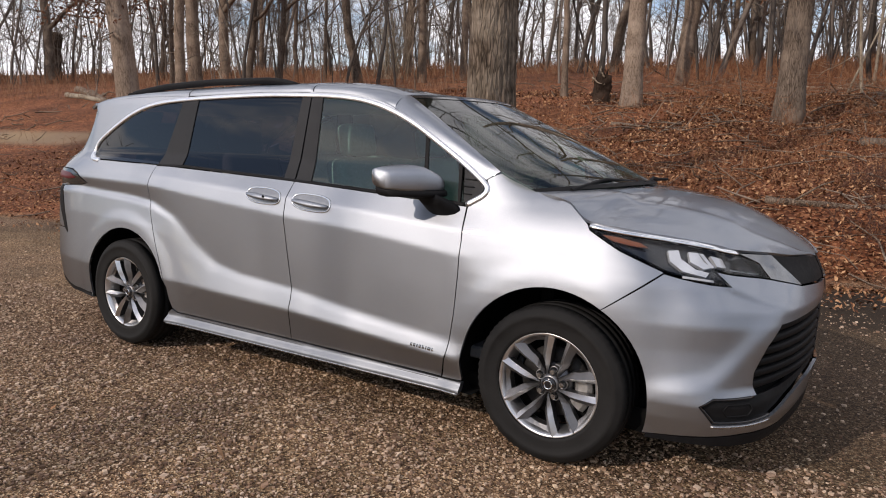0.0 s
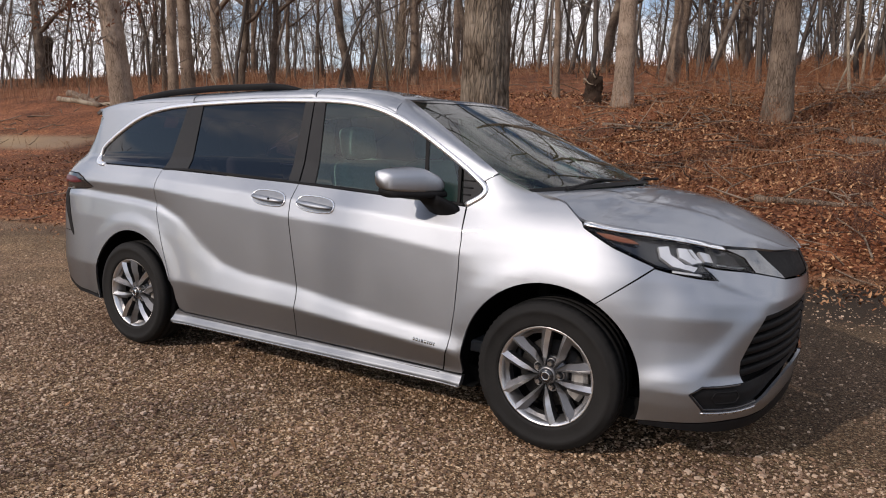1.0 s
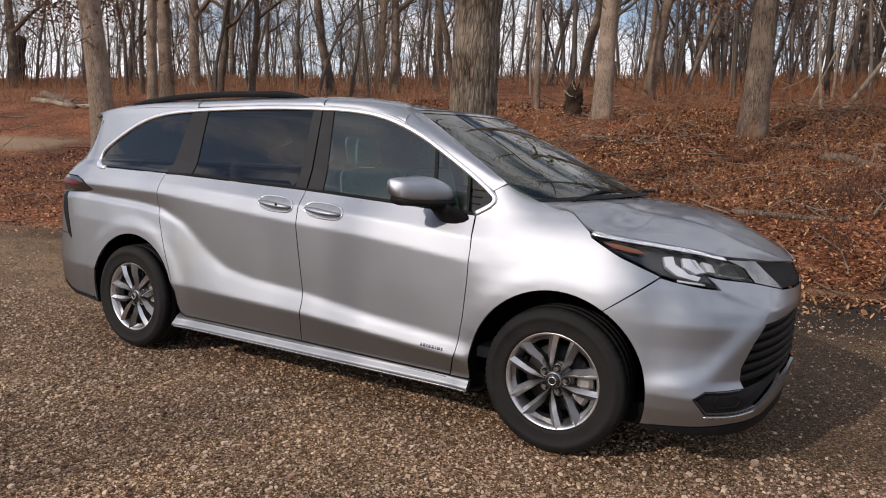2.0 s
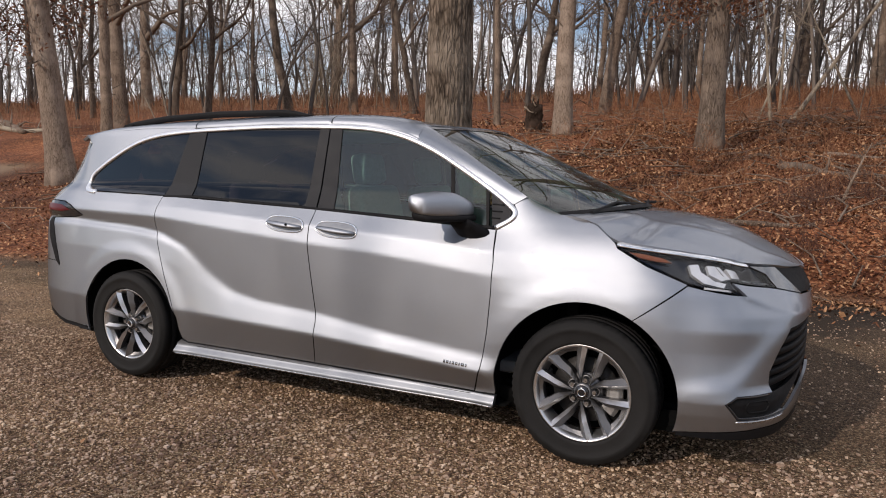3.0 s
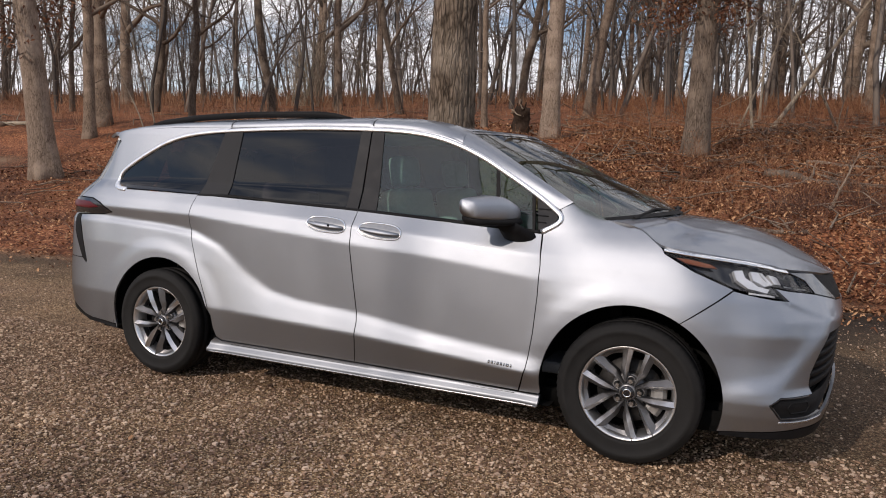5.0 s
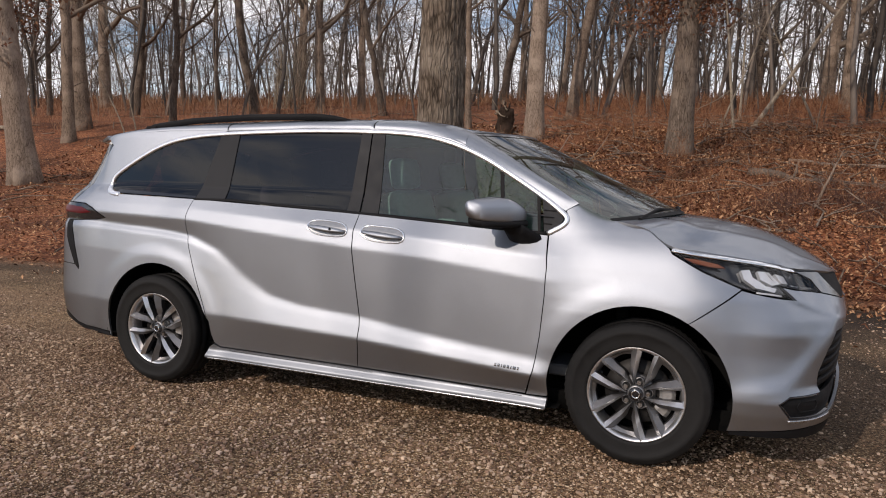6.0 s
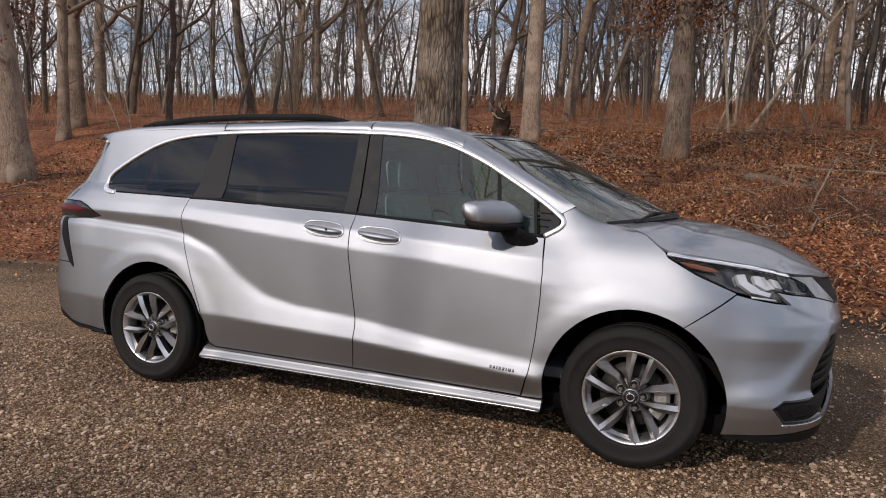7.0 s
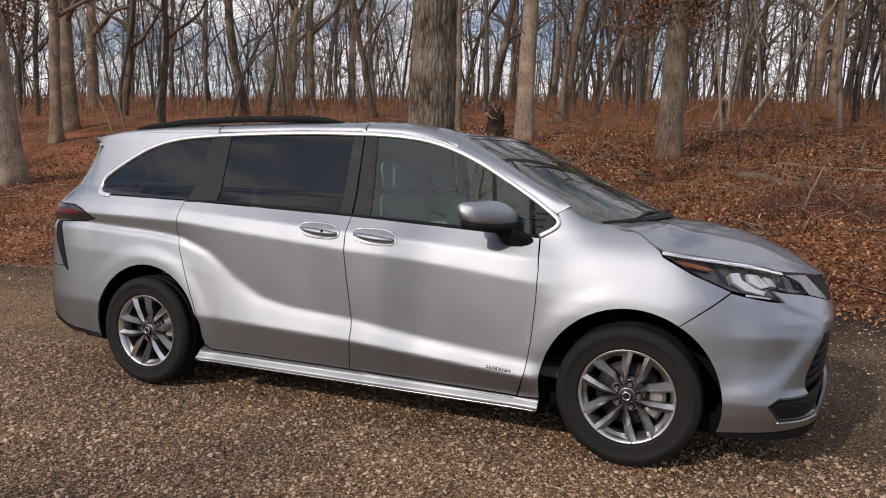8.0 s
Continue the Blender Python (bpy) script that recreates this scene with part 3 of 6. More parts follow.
def skin(s, z, out=0.0):
    """A point of the skin; out: metres proud of it."""
    fi = min(max((s - SG[0]) / .01, 0), len(SG) - 1.001)
    fj = min(max((z - ZLO) / (ZHI - ZLO) * (ZN - 1), 0), ZN - 1.001)
    i, j = int(fi), int(fj)
    a, b = fi - i, fj - j
    w = (WG[i, j] * (1 - b) + WG[i, j + 1] * b) * (1 - a) + (WG[i + 1, j] * (1 - b) + WG[i + 1, j + 1] * b) * a
    c = CXY[i] * (1 - a) + CXY[i + 1] * a
    n = CN[i] * (1 - a) + CN[i + 1] * a
    d = w - .97 + out
    return Vector((c[0] + n[0] * d, c[1] + n[1] * d, z))


def inside(poly, x, y):
    hit = False
    j = len(poly) - 1
    for i in range(len(poly)):
        (xi, yi), (xj, yj) = poly[i], poly[j]
        if (yi > y) != (yj > y) and x < (xj - xi) * (y - yi) / (yj - yi) + xi:
            hit = not hit
        j = i
    return hit


def refine(poly, step_len=.02, closed=True):
    out = []
    n = len(poly)
    for i in range(n if closed else n - 1):
        a, b = Vector(poly[i]), Vector(poly[(i + 1) % n])
        k = max(1, int((b - a).length / step_len))
        out += [tuple(a.lerp(b, q / k)) for q in range(k)]
    if not closed:
        out.append(tuple(poly[-1]))
    return out


def shrink(poly, gap):
    """The outline moved in by half a joint."""
    n = len(poly)
    area = sum(poly[i][0] * poly[(i + 1) % n][1] - poly[(i + 1) % n][0] * poly[i][1] for i in range(n))
    sign = 1 if area > 0 else -1
    out = []
    for i in range(n):
        a, b, c = Vector(poly[i - 1]), Vector(poly[i]), Vector(poly[(i + 1) % n])
        d1, d2 = (b - a).normalized(), (c - b).normalized()
        nrm = Vector((-d1.y - d2.y, d1.x + d2.x))
        if nrm.length < .3:
            nrm = Vector((-d1.y, d1.x)) * 2
        nrm.normalize()
        out.append(tuple(b + nrm * gap * sign))
    return out


def dist_to(poly, x, y):
    p = np.array(poly)
    q = np.roll(p, -1, 0)
    d = q - p
    t = np.clip(((x - p[:, 0]) * d[:, 0] + (y - p[:, 1]) * d[:, 1]) / (d ** 2).sum(1), 0, 1)
    return np.hypot(p[:, 0] + t * d[:, 0] - x, p[:, 1] + t * d[:, 1] - y).min()


def skin_normal(s, z, out):
    e = .006
    n = (skin(s + e, z, out) - skin(s - e, z, out)).cross(skin(s, z + e, out) - skin(s, z - e, out))
    return n.normalized()


SIDES = (1, -1)


def panel(name, outline, mat, parent, out=0.0, gap=.0025, thick=.014, fine=.024, label="", sides=SIDES):
    """A sheet of the skin within an outline given as (s, z), with turned-in edges; built on both flanks of the van."""
    from_mid = [tuple(p) for p in outline]
    poly = refine(shrink(refine(from_mid, .05), gap), fine)
    xs, zs = [p[0] for p in poly], [p[1] for p in poly]
    pts = [Vector(p) for p in poly]
    nb = len(pts)
    g = fine
    for a in np.arange(min(xs) + g / 2, max(xs), g):
        for b in np.arange(min(zs) + g / 2, max(zs), g):
            if inside(poly, a, b) and dist_to(poly, a, b) > g * .45:
                pts.append(Vector((a, b)))
    edges = [(k, (k + 1) % nb) for k in range(nb)]
    vs, _, faces, *_ = delaunay_2d_cdt(pts, edges, [list(range(nb))], 1, 1e-6)
    made = []
    for side in sides:
        co, nm = [], []
        for v in vs:
            p = skin(v.x, v.y, out)
            n = skin_normal(v.x, v.y, out)
            co.append((p.x, p.y * side, p.z))
            nm.append((n.x, n.y * side, n.z))
        fs = []
        for f in faces:
            a, b, c = (Vector(co[k]) for k in f[:3])
            n = (b - a).cross(c - a)
            fs.append(tuple(f) if n.dot(Vector(nm[f[0]])) > 0 else tuple(reversed(f)))
        loop = []
        for k in range(nb):
            q = skin(poly[k][0], poly[k][1], out)
            n = skin_normal(poly[k][0], poly[k][1], out)
            loop.append((q, n))
        base = len(co)
        for q, n in loop:
            co.append((q.x, q.y * side, q.z))
            nm.append((n.x, n.y * side, n.z))
        for q, n in loop:
            w = q - n * thick
            co.append((w.x, w.y * side, w.z))
            nm.append((n.x, n.y * side, n.z))
        rim = []
        for k in range(nb):
            a, b = base + k, base + (k + 1) % nb
            rim.append((a, b, b + nb, a + nb))
        me = bpy.data.meshes.new(name)
        me.from_pydata(co, [], fs + rim)
        me.polygons.foreach_set("use_smooth", [True] * len(fs) + [False] * len(rim))
        me.materials.append(mat)
        me.update()
        loops = []
        for k, f in enumerate(me.polygons):
            for li in f.loop_indices:
                loops.append(nm[me.loops[li].vertex_index] if k < len(fs) else (0, 0, 0))
        me.normals_split_custom_set(loops)
        made.append(child(name, me, parent, label))
    return made


def ribbon(name, path, width, mat, parent, out=.004, thick=.01, label="", sides=SIDES, closed=False):
    """A raised strip that follows the skin along a path of (s, z)."""
    p = refine(path, .02, closed)
    n = len(p)
    made = []
    for side in sides:
        bm = bmesh.new()
        rows = []
        for i in range(n):
            a = Vector(p[i - 1] if (i or closed) else p[0])
            b = Vector(p[(i + 1) % n] if (i < n - 1 or closed) else p[-1])
            d = (b - a).normalized()
            k = Vector((-d.y, d.x)) * width / 2
            c = Vector(p[i])
            row = []
            for off, o in ((1, out - thick), (1, out - min(.006, width * .3)), (.7, out - min(.002, width * .1)), (0, out), (-.7, out - min(.002, width * .1)), (-1, out - min(.006, width * .3)), (-1, out - thick)):
                q = skin(c.x + k.x * off, c.y + k.y * off, o)
                row.append(bm.verts.new((q.x, q.y * side, q.z)))
            rows.append(row)
        for i in range(n if closed else n - 1):
            r, t = rows[i], rows[(i + 1) % n]
            for j in range(6):
                bm.faces.new((r[j], r[j + 1], t[j + 1], t[j]))
        if not closed:
            bm.faces.new(rows[0])
            bm.faces.new(rows[-1])
        made.append(part(name, bm, mat, parent, label, True))
    return made


def arc(cx, cz, r, a0, a1, n=22):
    return [(cx + r * math.cos(radians(a0 + (a1 - a0) * k / n)), cz + r * math.sin(radians(a0 + (a1 - a0) * k / n))) for k in range(n + 1)]


van = new("minivan")
tagged(van, "silver metallic minivan with dark privacy glass parked on gravel", "minivan")

# outlines, as (length along the flank, height)
GAP_F = [(.975, .285), (1.02, .42), (1.045, .60), (1.06, .80), (1.062, .95), (1.05, 1.112)]
GAP_B = [(-.02, .297), (-.004, .44), (.0, .54), (-.012, .62), (-.04, .82), (-.056, .95), (-.064, 1.08), (-.06, 1.172)]
GAP_R = [(-1.0, .300), (-1.045, .325), (-1.062, .38), (-1.068, .46), (-1.105, .56), (-1.18, .73), (-1.25, .90), (-1.29, 1.02), (-1.292, 1.12), (-1.275, 1.217)]
FRONT_ARCH = arc(1.53, .36, .436, 59, 188)
NOSE_ARCH = arc(1.53, .36, .436, -16, 59)
REAR_ARCH = arc(-1.51, .36, .435, 23, 192)
HEADLAMP_LOW = [(1.66, 1.052), (1.80, .978), (1.90, .938), (1.985, .903)]

panel("front_fender", [(1.062, 1.112), (1.125, 1.158), (1.146, 1.198), (1.125, 1.236), (1.188, 1.278), (1.28, 1.232), (1.376, 1.193), (1.505, 1.163), (1.545, 1.150), (1.645, 1.076)]
      + HEADLAMP_LOW + FRONT_ARCH + [(1.092, .288), (.98, .283)] + GAP_F[1:], PAINT, van)
front_doors = panel("front_door", GAP_F[:-1] + [(1.045, 1.108)] + GAP_B[::-1], PAINT, van, fine=.016)
slide_doors = panel("sliding_door", [(p[0] - .001, p[1]) for p in GAP_B] + GAP_R[::-1], PAINT, van, fine=.016)
panel("rear_quarter", GAP_R[3:] + [(-1.99, 1.232), (-2.045, 1.262), (-2.062, 1.295), (-2.02, 1.368), (-1.80, 1.494), (-1.62, 1.574), (-1.42, 1.620), (-1.12, 1.650), (-1.115, 1.660),
      (-1.6, 1.660), (-1.95, 1.645), (-2.22, 1.622), (-2.115, 1.56), (-2.24, 1.385), (-2.345, 1.22), (-2.41, 1.162), (-2.234, 1.157), (-2.14, 1.130), (-2.01, 1.066), (-2.10, 1.050), (-2.36, 1.036),
      (-2.245, .715), (-2.25, .60), (-2.235, .45), (-2.22, .31), (-1.95, .296)] + REAR_ARCH[::-1], PAINT, van, fine=.016)
panel("rear_bumper", [(-3.35, .48), (-2.60, .44), (-2.45, .386), (-2.30, .326), (-2.214, .312), (-2.229, .45), (-2.244, .60), (-2.239, .71), (-2.30, .73), (-3.35, .73)], PAINT, van, -.0012, 0)
panel("front_bumper", NOSE_ARCH + [(1.985, .899), (2.05, .885), (2.12, .874), (2.20, .864), (2.325, .856), (2.236, .911), (2.36, .900), (2.55, .886), (2.605, .879), (2.80, .842), (3.05, .830), (3.245, .828),
      (3.245, .745), (3.04, .738), (2.69, .722), (2.546, .712), (2.475, .630), (2.42, .524), (2.422, .476), (2.438, .432), (2.220, .428), (2.166, .394), (2.228, .322), (2.40, .326), (2.53, .338),
      (2.728, .385), (2.89, .41), (3.245, .44), (3.245, .35), (2.89, .325), (2.62, .285), (2.36, .278), (2.17, .262)], PAINT, van, fine=.015)
# sills
panel("sill", [(-1.105, .228), (1.092, .226), (1.094, .282), (.98, .279), (.0, .292), (-1.0, .296), (-1.05, .315), (-1.085, .29)], MUD, van, .004, .001, .03, .016, "brushed silver rocker sill")
ribbon("sill_lip", [(-1.09, .227), (1.085, .225)], .010, SATIN, van, .009, .03, "bright lower edge of the sill")
ribbon("sill_groove", [(-.93, .282), (.96, .272)], .004, PILLAR, van, .0055, .004)
panel("underbody_skirt", [(-2.2, .30), (-2.2, .24), (2.0, .20), (2.0, .30)], DARK, van, -.10, 0, .02, .08)

# liner behind the panels and wheel wells
panel("body_liner", arc(1.53, .36, .458, -10, 190) + arc(-1.51, .36, .458, -10, 190) + [(-2.05, .28), (-2.35, .32), (-2.35, 1.12), (-1.9, 1.21), (-1.2, 1.2), (.9, 1.10), (1.2, 1.12), (1.5, 1.08), (1.9, .88), (2.5, .80), (2.5, .30)], DARK, van, -.035, 0, .0, .06)


def well(cx):
    for side in SIDES:
        bm = bmesh.new()
        rows = []
        for a in np.linspace(-34, 214, 31):
            c, s = math.cos(radians(a)), math.sin(radians(a))
            rows.append([bm.verts.new((cx + .462 * c, -side * y, .36 + max(.462 * s, -.065 if cx < 0 and c < 0 else -.13))) for y in (.90 if cx > 0 and c > .5 else .943, .75, .55)] + [bm.verts.new((cx + .1 * c, -side * .55, .36 + .1 * s))])
        for a, b in zip(rows, rows[1:]):
            for j in range(3):
                bm.faces.new((a[j], a[j + 1], b[j + 1], b[j]))
        part("wheel_well", bm, DARK, van, "", True)


well(1.53)
well(-1.51)

# glazing
def spline(points, n=4):
    """Rounds a path of (s, z) through its points."""
    p = [Vector(q) for q in points]
    k = len(p)
    out = []
    for i in range(k - 1):
        a, b, c, d = p[max(i - 1, 0)], p[i], p[i + 1], p[min(i + 2, k - 1)]
        for j in range(n):
            t = j / n
            out.append(tuple(.5 * ((2 * b) + (c - a) * t + (2 * a - 5 * b + 4 * c - d) * t * t + (3 * b - a - 3 * c + d) * t ** 3)))
    return out + [tuple(p[-1])]


LINE = [(-1.93, 1.230), (-2.00, 1.236), (-2.045, 1.262), (-2.052, 1.300), (-2.01, 1.366), (-1.80, 1.487), (-1.62, 1.566), (-1.42, 1.612), (-1.12, 1.638), (-.5, 1.655), (-.05, 1.648), (.12, 1.640), (.25, 1.627), (.37, 1.605), (.50, 1.567), (.64, 1.509), (.77, 1.440), (.98, 1.316), (1.10, 1.232), (1.134, 1.196), (1.115, 1.160), (1.04, 1.117)]
LINE = spline(LINE)
ribbon("window_trim", LINE, .026, TRIM, van, .010, .020, "bright chrome window surround")
ribbon("belt_moulding", [(-1.27, 1.217), (-1.0, 1.218), (-.06, 1.176), (.6, 1.142), (1.035, 1.116)], .016, BLACK, van, .004, .02)
QUARTER = [(-1.97, 1.250), (-2.025, 1.268), (-2.042, 1.292), (-1.985, 1.362), (-1.79, 1.472), (-1.61, 1.549), (-1.41, 1.596), (-1.155, 1.620), (-1.262, 1.224)]
SLIDE = [(-1.032, 1.228), (-1.005, 1.628), (-.5, 1.641), (-.12, 1.636), (-.146, 1.182)]
FRONT = [(.056, 1.180)] + spline([(.033, 1.630), (.14, 1.625), (.25, 1.613), (.37, 1.591), (.50, 1.553), (.64, 1.495), (.752, 1.430)]) + [(.785, 1.140)]
VENT = [(.772, 1.420), (.966, 1.304), (.990, 1.128), (.808, 1.139)]
for nm, poly, gl in (("quarter_window", QUARTER, PRIVACY), ("sliding_door_window", SLIDE, PRIVACY), ("front_door_window", FRONT, GLASS), ("vent_window", VENT, GLASS)):
    for pane in panel(nm, poly, gl, van, -.004, -.004, .003, .03):
        pane.visible_shadow = False
panel("quarter_ledge", [(-1.95, 1.238), (-1.96, 1.262), (-1.27, 1.236), (-1.265, 1.222)], GLOSS, van, -.001, 0, .012, .02)
panel("rear_pillar", [(-1.264, 1.222), (-1.152, 1.626), (-1.006, 1.636), (-1.034, 1.226)], PILLAR, van, .001, 0)
panel("centre_pillar", [(-.147, 1.180), (-.121, 1.642), (-.056, 1.645), (-.066, 1.180)], PILLAR, van, .001, 0)
panel("centre_pillar", [(-.054, 1.180), (-.047, 1.645), (.032, 1.640), (.056, 1.178)], PILLAR, van, .001, 0)
panel("window_bar", [(.752, 1.436), (.785, 1.138), (.808, 1.137), (.772, 1.424)], BLACK, van, .0, 0)
panel("window_bar", [(.966, 1.308), (.990, 1.126), (1.004, 1.124), (.985, 1.302)], BLACK, van, .0, 0)
panel("sail_panel", [(.998, 1.292), (1.095, 1.224), (1.116, 1.192), (1.10, 1.165), (1.022, 1.124)], PILLAR, van, -.002, 0)
for k in range(3):
    ribbon("sail_rib", [(1.012, 1.235 - k * .034), (1.075 - k * .008, 1.232 - k * .034)], .006, BLACK, van, .002, .006)


# roof, pillars, windscreen, bonnet: sheets lofted between curves
def curve(points, u):
    """A smooth curve through points at 0..1."""
    p = [Vector(q) for q in points]
    n = len(p) - 1
    f = min(u * n, n - 1e-6)
    i = int(f)
    t = f - i
    a, b, c, d = p[max(i - 1, 0)], p[i], p[i + 1], p[min(i + 2, n)]
    return .5 * ((2 * b) + (c - a) * t + (2 * a - 5 * b + 4 * c - d) * t * t + (3 * b - a - 3 * c + d) * t ** 3)


def sheet(name, f, nu, nv, mat, parent, label="", solid=.004, out=(0, 0, 1)):
    bm = bmesh.new()
    g = [[bm.verts.new(f(i / nu, j / nv)) for j in range(nv + 1)] for i in range(nu + 1)]
    for i in range(nu):
        for j in range(nv):
            bm.faces.new((g[i][j], g[i + 1][j], g[i + 1][j + 1], g[i][j + 1]))
    for e in bm.edges:
        e.smooth = not e.is_boundary
    bm.normal_update()
    if sum((f.normal.dot(Vector(out)) * f.calc_area() for f in bm.faces), 0.0) < 0:
        bmesh.ops.reverse_faces(bm, faces=bm.faces)
    ob = part(name, bm, mat, parent, label, True, False)
    if solid:
        mod = ob.modifiers.new("thickness", "SOLIDIFY")
        mod.thickness, mod.offset = solid, -1
    return ob


ROOF_X = [-2.30, -1.95, -1.6, -1.1, -.5, -.05, .12, .30, .45, .535]
ROOF_E = [1.585, 1.642, 1.660, 1.658, 1.671, 1.665, 1.656, 1.641, 1.601, 1.572]


def roof_full(u, v):
    x = -2.30 + 2.835 * u
    ze = float(np.interp(x, ROOF_X, ROOF_E))
    p = skin(max(x, -2.3), ze)
    top = float(np.interp(x, [-2.3, -1.9, -1.3, -.6, 0, .35, .55], [1.655, 1.70, 1.738, 1.752, 1.748, 1.722, 1.69]))
    th = math.pi * v
    c, s = math.cos(th), math.sin(th)
    y = p.y * math.copysign(abs(c) ** .62, c)
    z = ze + (top - ze) * s ** .75
    fwd = .17 * (max(0, (x + .1) / .635)) ** 2 * (1 - min(1, abs(y) / .6) ** 2)
    rear = -.14 * (max(0, (-1.7 - x) / .6)) ** 1.5 * (1 - min(1, abs(y) / .72) ** 2)
    x, z = p.x + fwd + rear, z - max(0, fwd) * .22
    if u > .86:
        b = float(step(.86, 1.0, u)) * float(step(.74, .60, abs(y)))
        k = min(abs(y) / .6, 1.1) ** 2.1
        x, z = x + (.703 - .195 * k - x) * b * b, z + (1.664 - .010 * k - z) * b
    return (x, y, z)


def roof_point(u, v):
    """The roof, let down under the side rails ahead of the centre pillar."""
    x, y, z = roof_full(u, v)
    return (x, y, z - .016 * float(step(-.045, -.03, x)) * float(step(.57, .61, abs(y))))


sheet("headliner", lambda u, v: tuple(Vector(roof_full(.03 + u * .94, v)) - Vector((0, 0, .035))), 20, 16, HEADLINER, van, "", 0)
sheet("roof", roof_point, 60, 40, PAINT, van, "silver roof panel")
for x in (-.05, -1.11):
    for side in SIDES:
        def seam_point(u, v, x=x, side=side):
            k = (x + (v - .5) * .007 + 2.30) / 2.835
            p = roof_point(k, .002 + u * .16)
            return (p[0], p[1] * side - .0016 * side, p[2] + .0012)
        sheet("roof_seam", seam_point, 12, 1, DARK, van, "", 0)
SCREEN_EDGE = [(.505, -.600, 1.652), (.70, -.655, 1.553), (.95, -.738, 1.412), (1.187, -.814, 1.276), (1.30, -.805, 1.222), (1.372, -.786, 1.190)]
RAIL_U = (-.045 + 2.30) / 2.835
RAIL_LOW = [skin(q, z, .001) for q, z in ((-.045, 1.665), (.20, 1.651), (.39, 1.620), (.535, 1.573), (.68, 1.501), (.90, 1.374), (1.121, 1.236))]
RAIL_HIGH = [(-.045, -.600, 1.722), (.20, -.600, 1.712), (.38, -.600, 1.690), (.505, -.602, 1.654), (.70, -.655, 1.553), (.95, -.738, 1.412), (1.187, -.814, 1.276)]
for side in SIDES:
    def rail_raw(u, v):
        p = curve(RAIL_LOW, u).lerp(curve(RAIL_HIGH, u), v)
        b = math.sin(math.pi * v) * .020 * (1 - u ** 8)
        return Vector((p.x + b * .4 * u, p.y - b * .75, p.z + b * .8))

    def rail_point(u, v, side=side):
        rear = Vector(roof_full(RAIL_U, .285 * v))
        fade = 1 - float(step(0, .6, u))
        p = rail_raw(u, v) + (Vector((rear.x, -abs(rear.y), rear.z)) - rail_raw(0, v)) * fade
        return (p.x, p.y * side, p.z)
    sheet("screen_pillar", rail_point, 44, 10, PAINT, van, "silver roof rail and windscreen pillar", .008, (.2, -side, .6))
SCREEN_MID = [(.70, 0, 1.662), (.95, 0, 1.548), (1.25, 0, 1.405), (1.45, 0, 1.315), (1.58, 0, 1.255), (1.645, 0, 1.222)]


def screen_point(u, v):
    w = 2 * v - 1
    a, c = curve(SCREEN_EDGE, u), curve(SCREEN_MID, u)
    k = abs(w) ** 2.1
    return (c.x + (a.x - c.x) * k, a.y * -w, c.z + (a.z - c.z) * k - .004)


screen = sheet("windscreen", screen_point, 30, 30, SHIELD, van, "windscreen glass", 0)
screen.visible_shadow = False


def header_point(u, v):
    p = screen_point(u * .045, v)
    return (p[0], p[1], p[2] + .003)


def base_band_point(u, v):
    p = screen_point(.885 + u * .115, v)
    return (p[0] + .002, p[1], p[2] + .003)


sheet("windscreen_base_band", base_band_point, 4, 30, BLACK, van, "black band along the windscreen foot", 0)
sheet("windscreen_shade", header_point, 4, 30, GLOSS, van, "dark band along the windscreen top", 0)

HOOD_EDGE = [(1.376, -.788, 1.192), (1.47, -.815, 1.178)] + [tuple(skin(s, z)) for s, z in ((1.52, 1.163), (1.550, 1.151), (1.648, 1.088), (1.80, 1.068), (2.02, 1.038), (2.25, 1.015), (2.5, .993), (2.69, .980), (2.83, .964), (3.1, .947))]
HOOD_MID = [(1.66, 0, 1.212), (1.70, 0, 1.209), (1.74, 0, 1.206), (1.78, 0, 1.202), (1.84, 0, 1.195), (1.92, 0, 1.182), (2.04, 0, 1.155), (2.16, 0, 1.112), (2.28, 0, 1.052), (2.36, 0, 1.005), (2.415, 0, .968), (2.447, 0, .942)]


def hood_point(u, v):
    w = 2 * v - 1
    a, c = curve(HOOD_EDGE, u), curve(HOOD_MID, u)
    k = abs(w)
    ridge = .008 * math.exp(-((k - .62) / (.055 if k < .62 else .085)) ** 2) * min(1, u * 4) * (1 - .6 * u)
    return (c.x + (a.x - c.x) * k ** 1.5, -a.y * (w if k else 0), c.z + (a.z - c.z) * k ** 2.3 + ridge)


sheet("bonnet", hood_point, 56, 96, PAINT, van, "silver bonnet with faint twin ridges", .012)


def cowl_point(u, v):
    w = 2 * v - 1
    k = abs(w) ** 2.1
    x = 1.66 + (1.376 - 1.66) * k
    return (x - .05 + u * .09, w * .80, 1.205 + (1.178 - 1.205) * k - .018)


sheet("cowl", cowl_point, 3, 24, BLACK, van, "black plastic cowl", .01)


def wiper(x0, y0, x1, y1):
    bm = bmesh.new()
    for (a, b, c), (d, e, f), r in (((x0, y0, 1.200), ((x0 + x1) / 2, (y0 + y1) / 2, 1.248), .010), (((x0 + x1) / 2, (y0 + y1) / 2, 1.248), (x1, y1, 1.236), .008), (((x0 + x1) / 2 - .12, (y0 + y1) / 2 - .2, 1.234), (x1 + .02, y1 + .1, 1.232), .011)):
        p, q = Vector((a, b, c)), Vector((d, e, f))
        m = Matrix.Translation((p + q) / 2) @ (q - p).to_track_quat("Z", "Y").to_matrix().to_4x4()
        bmesh.ops.create_cone(bm, cap_ends=True, segments=8, radius1=r, radius2=r * .8, depth=(q - p).length, matrix=m)
    part("wiper", bm, BLACK, van, "black windscreen wiper")


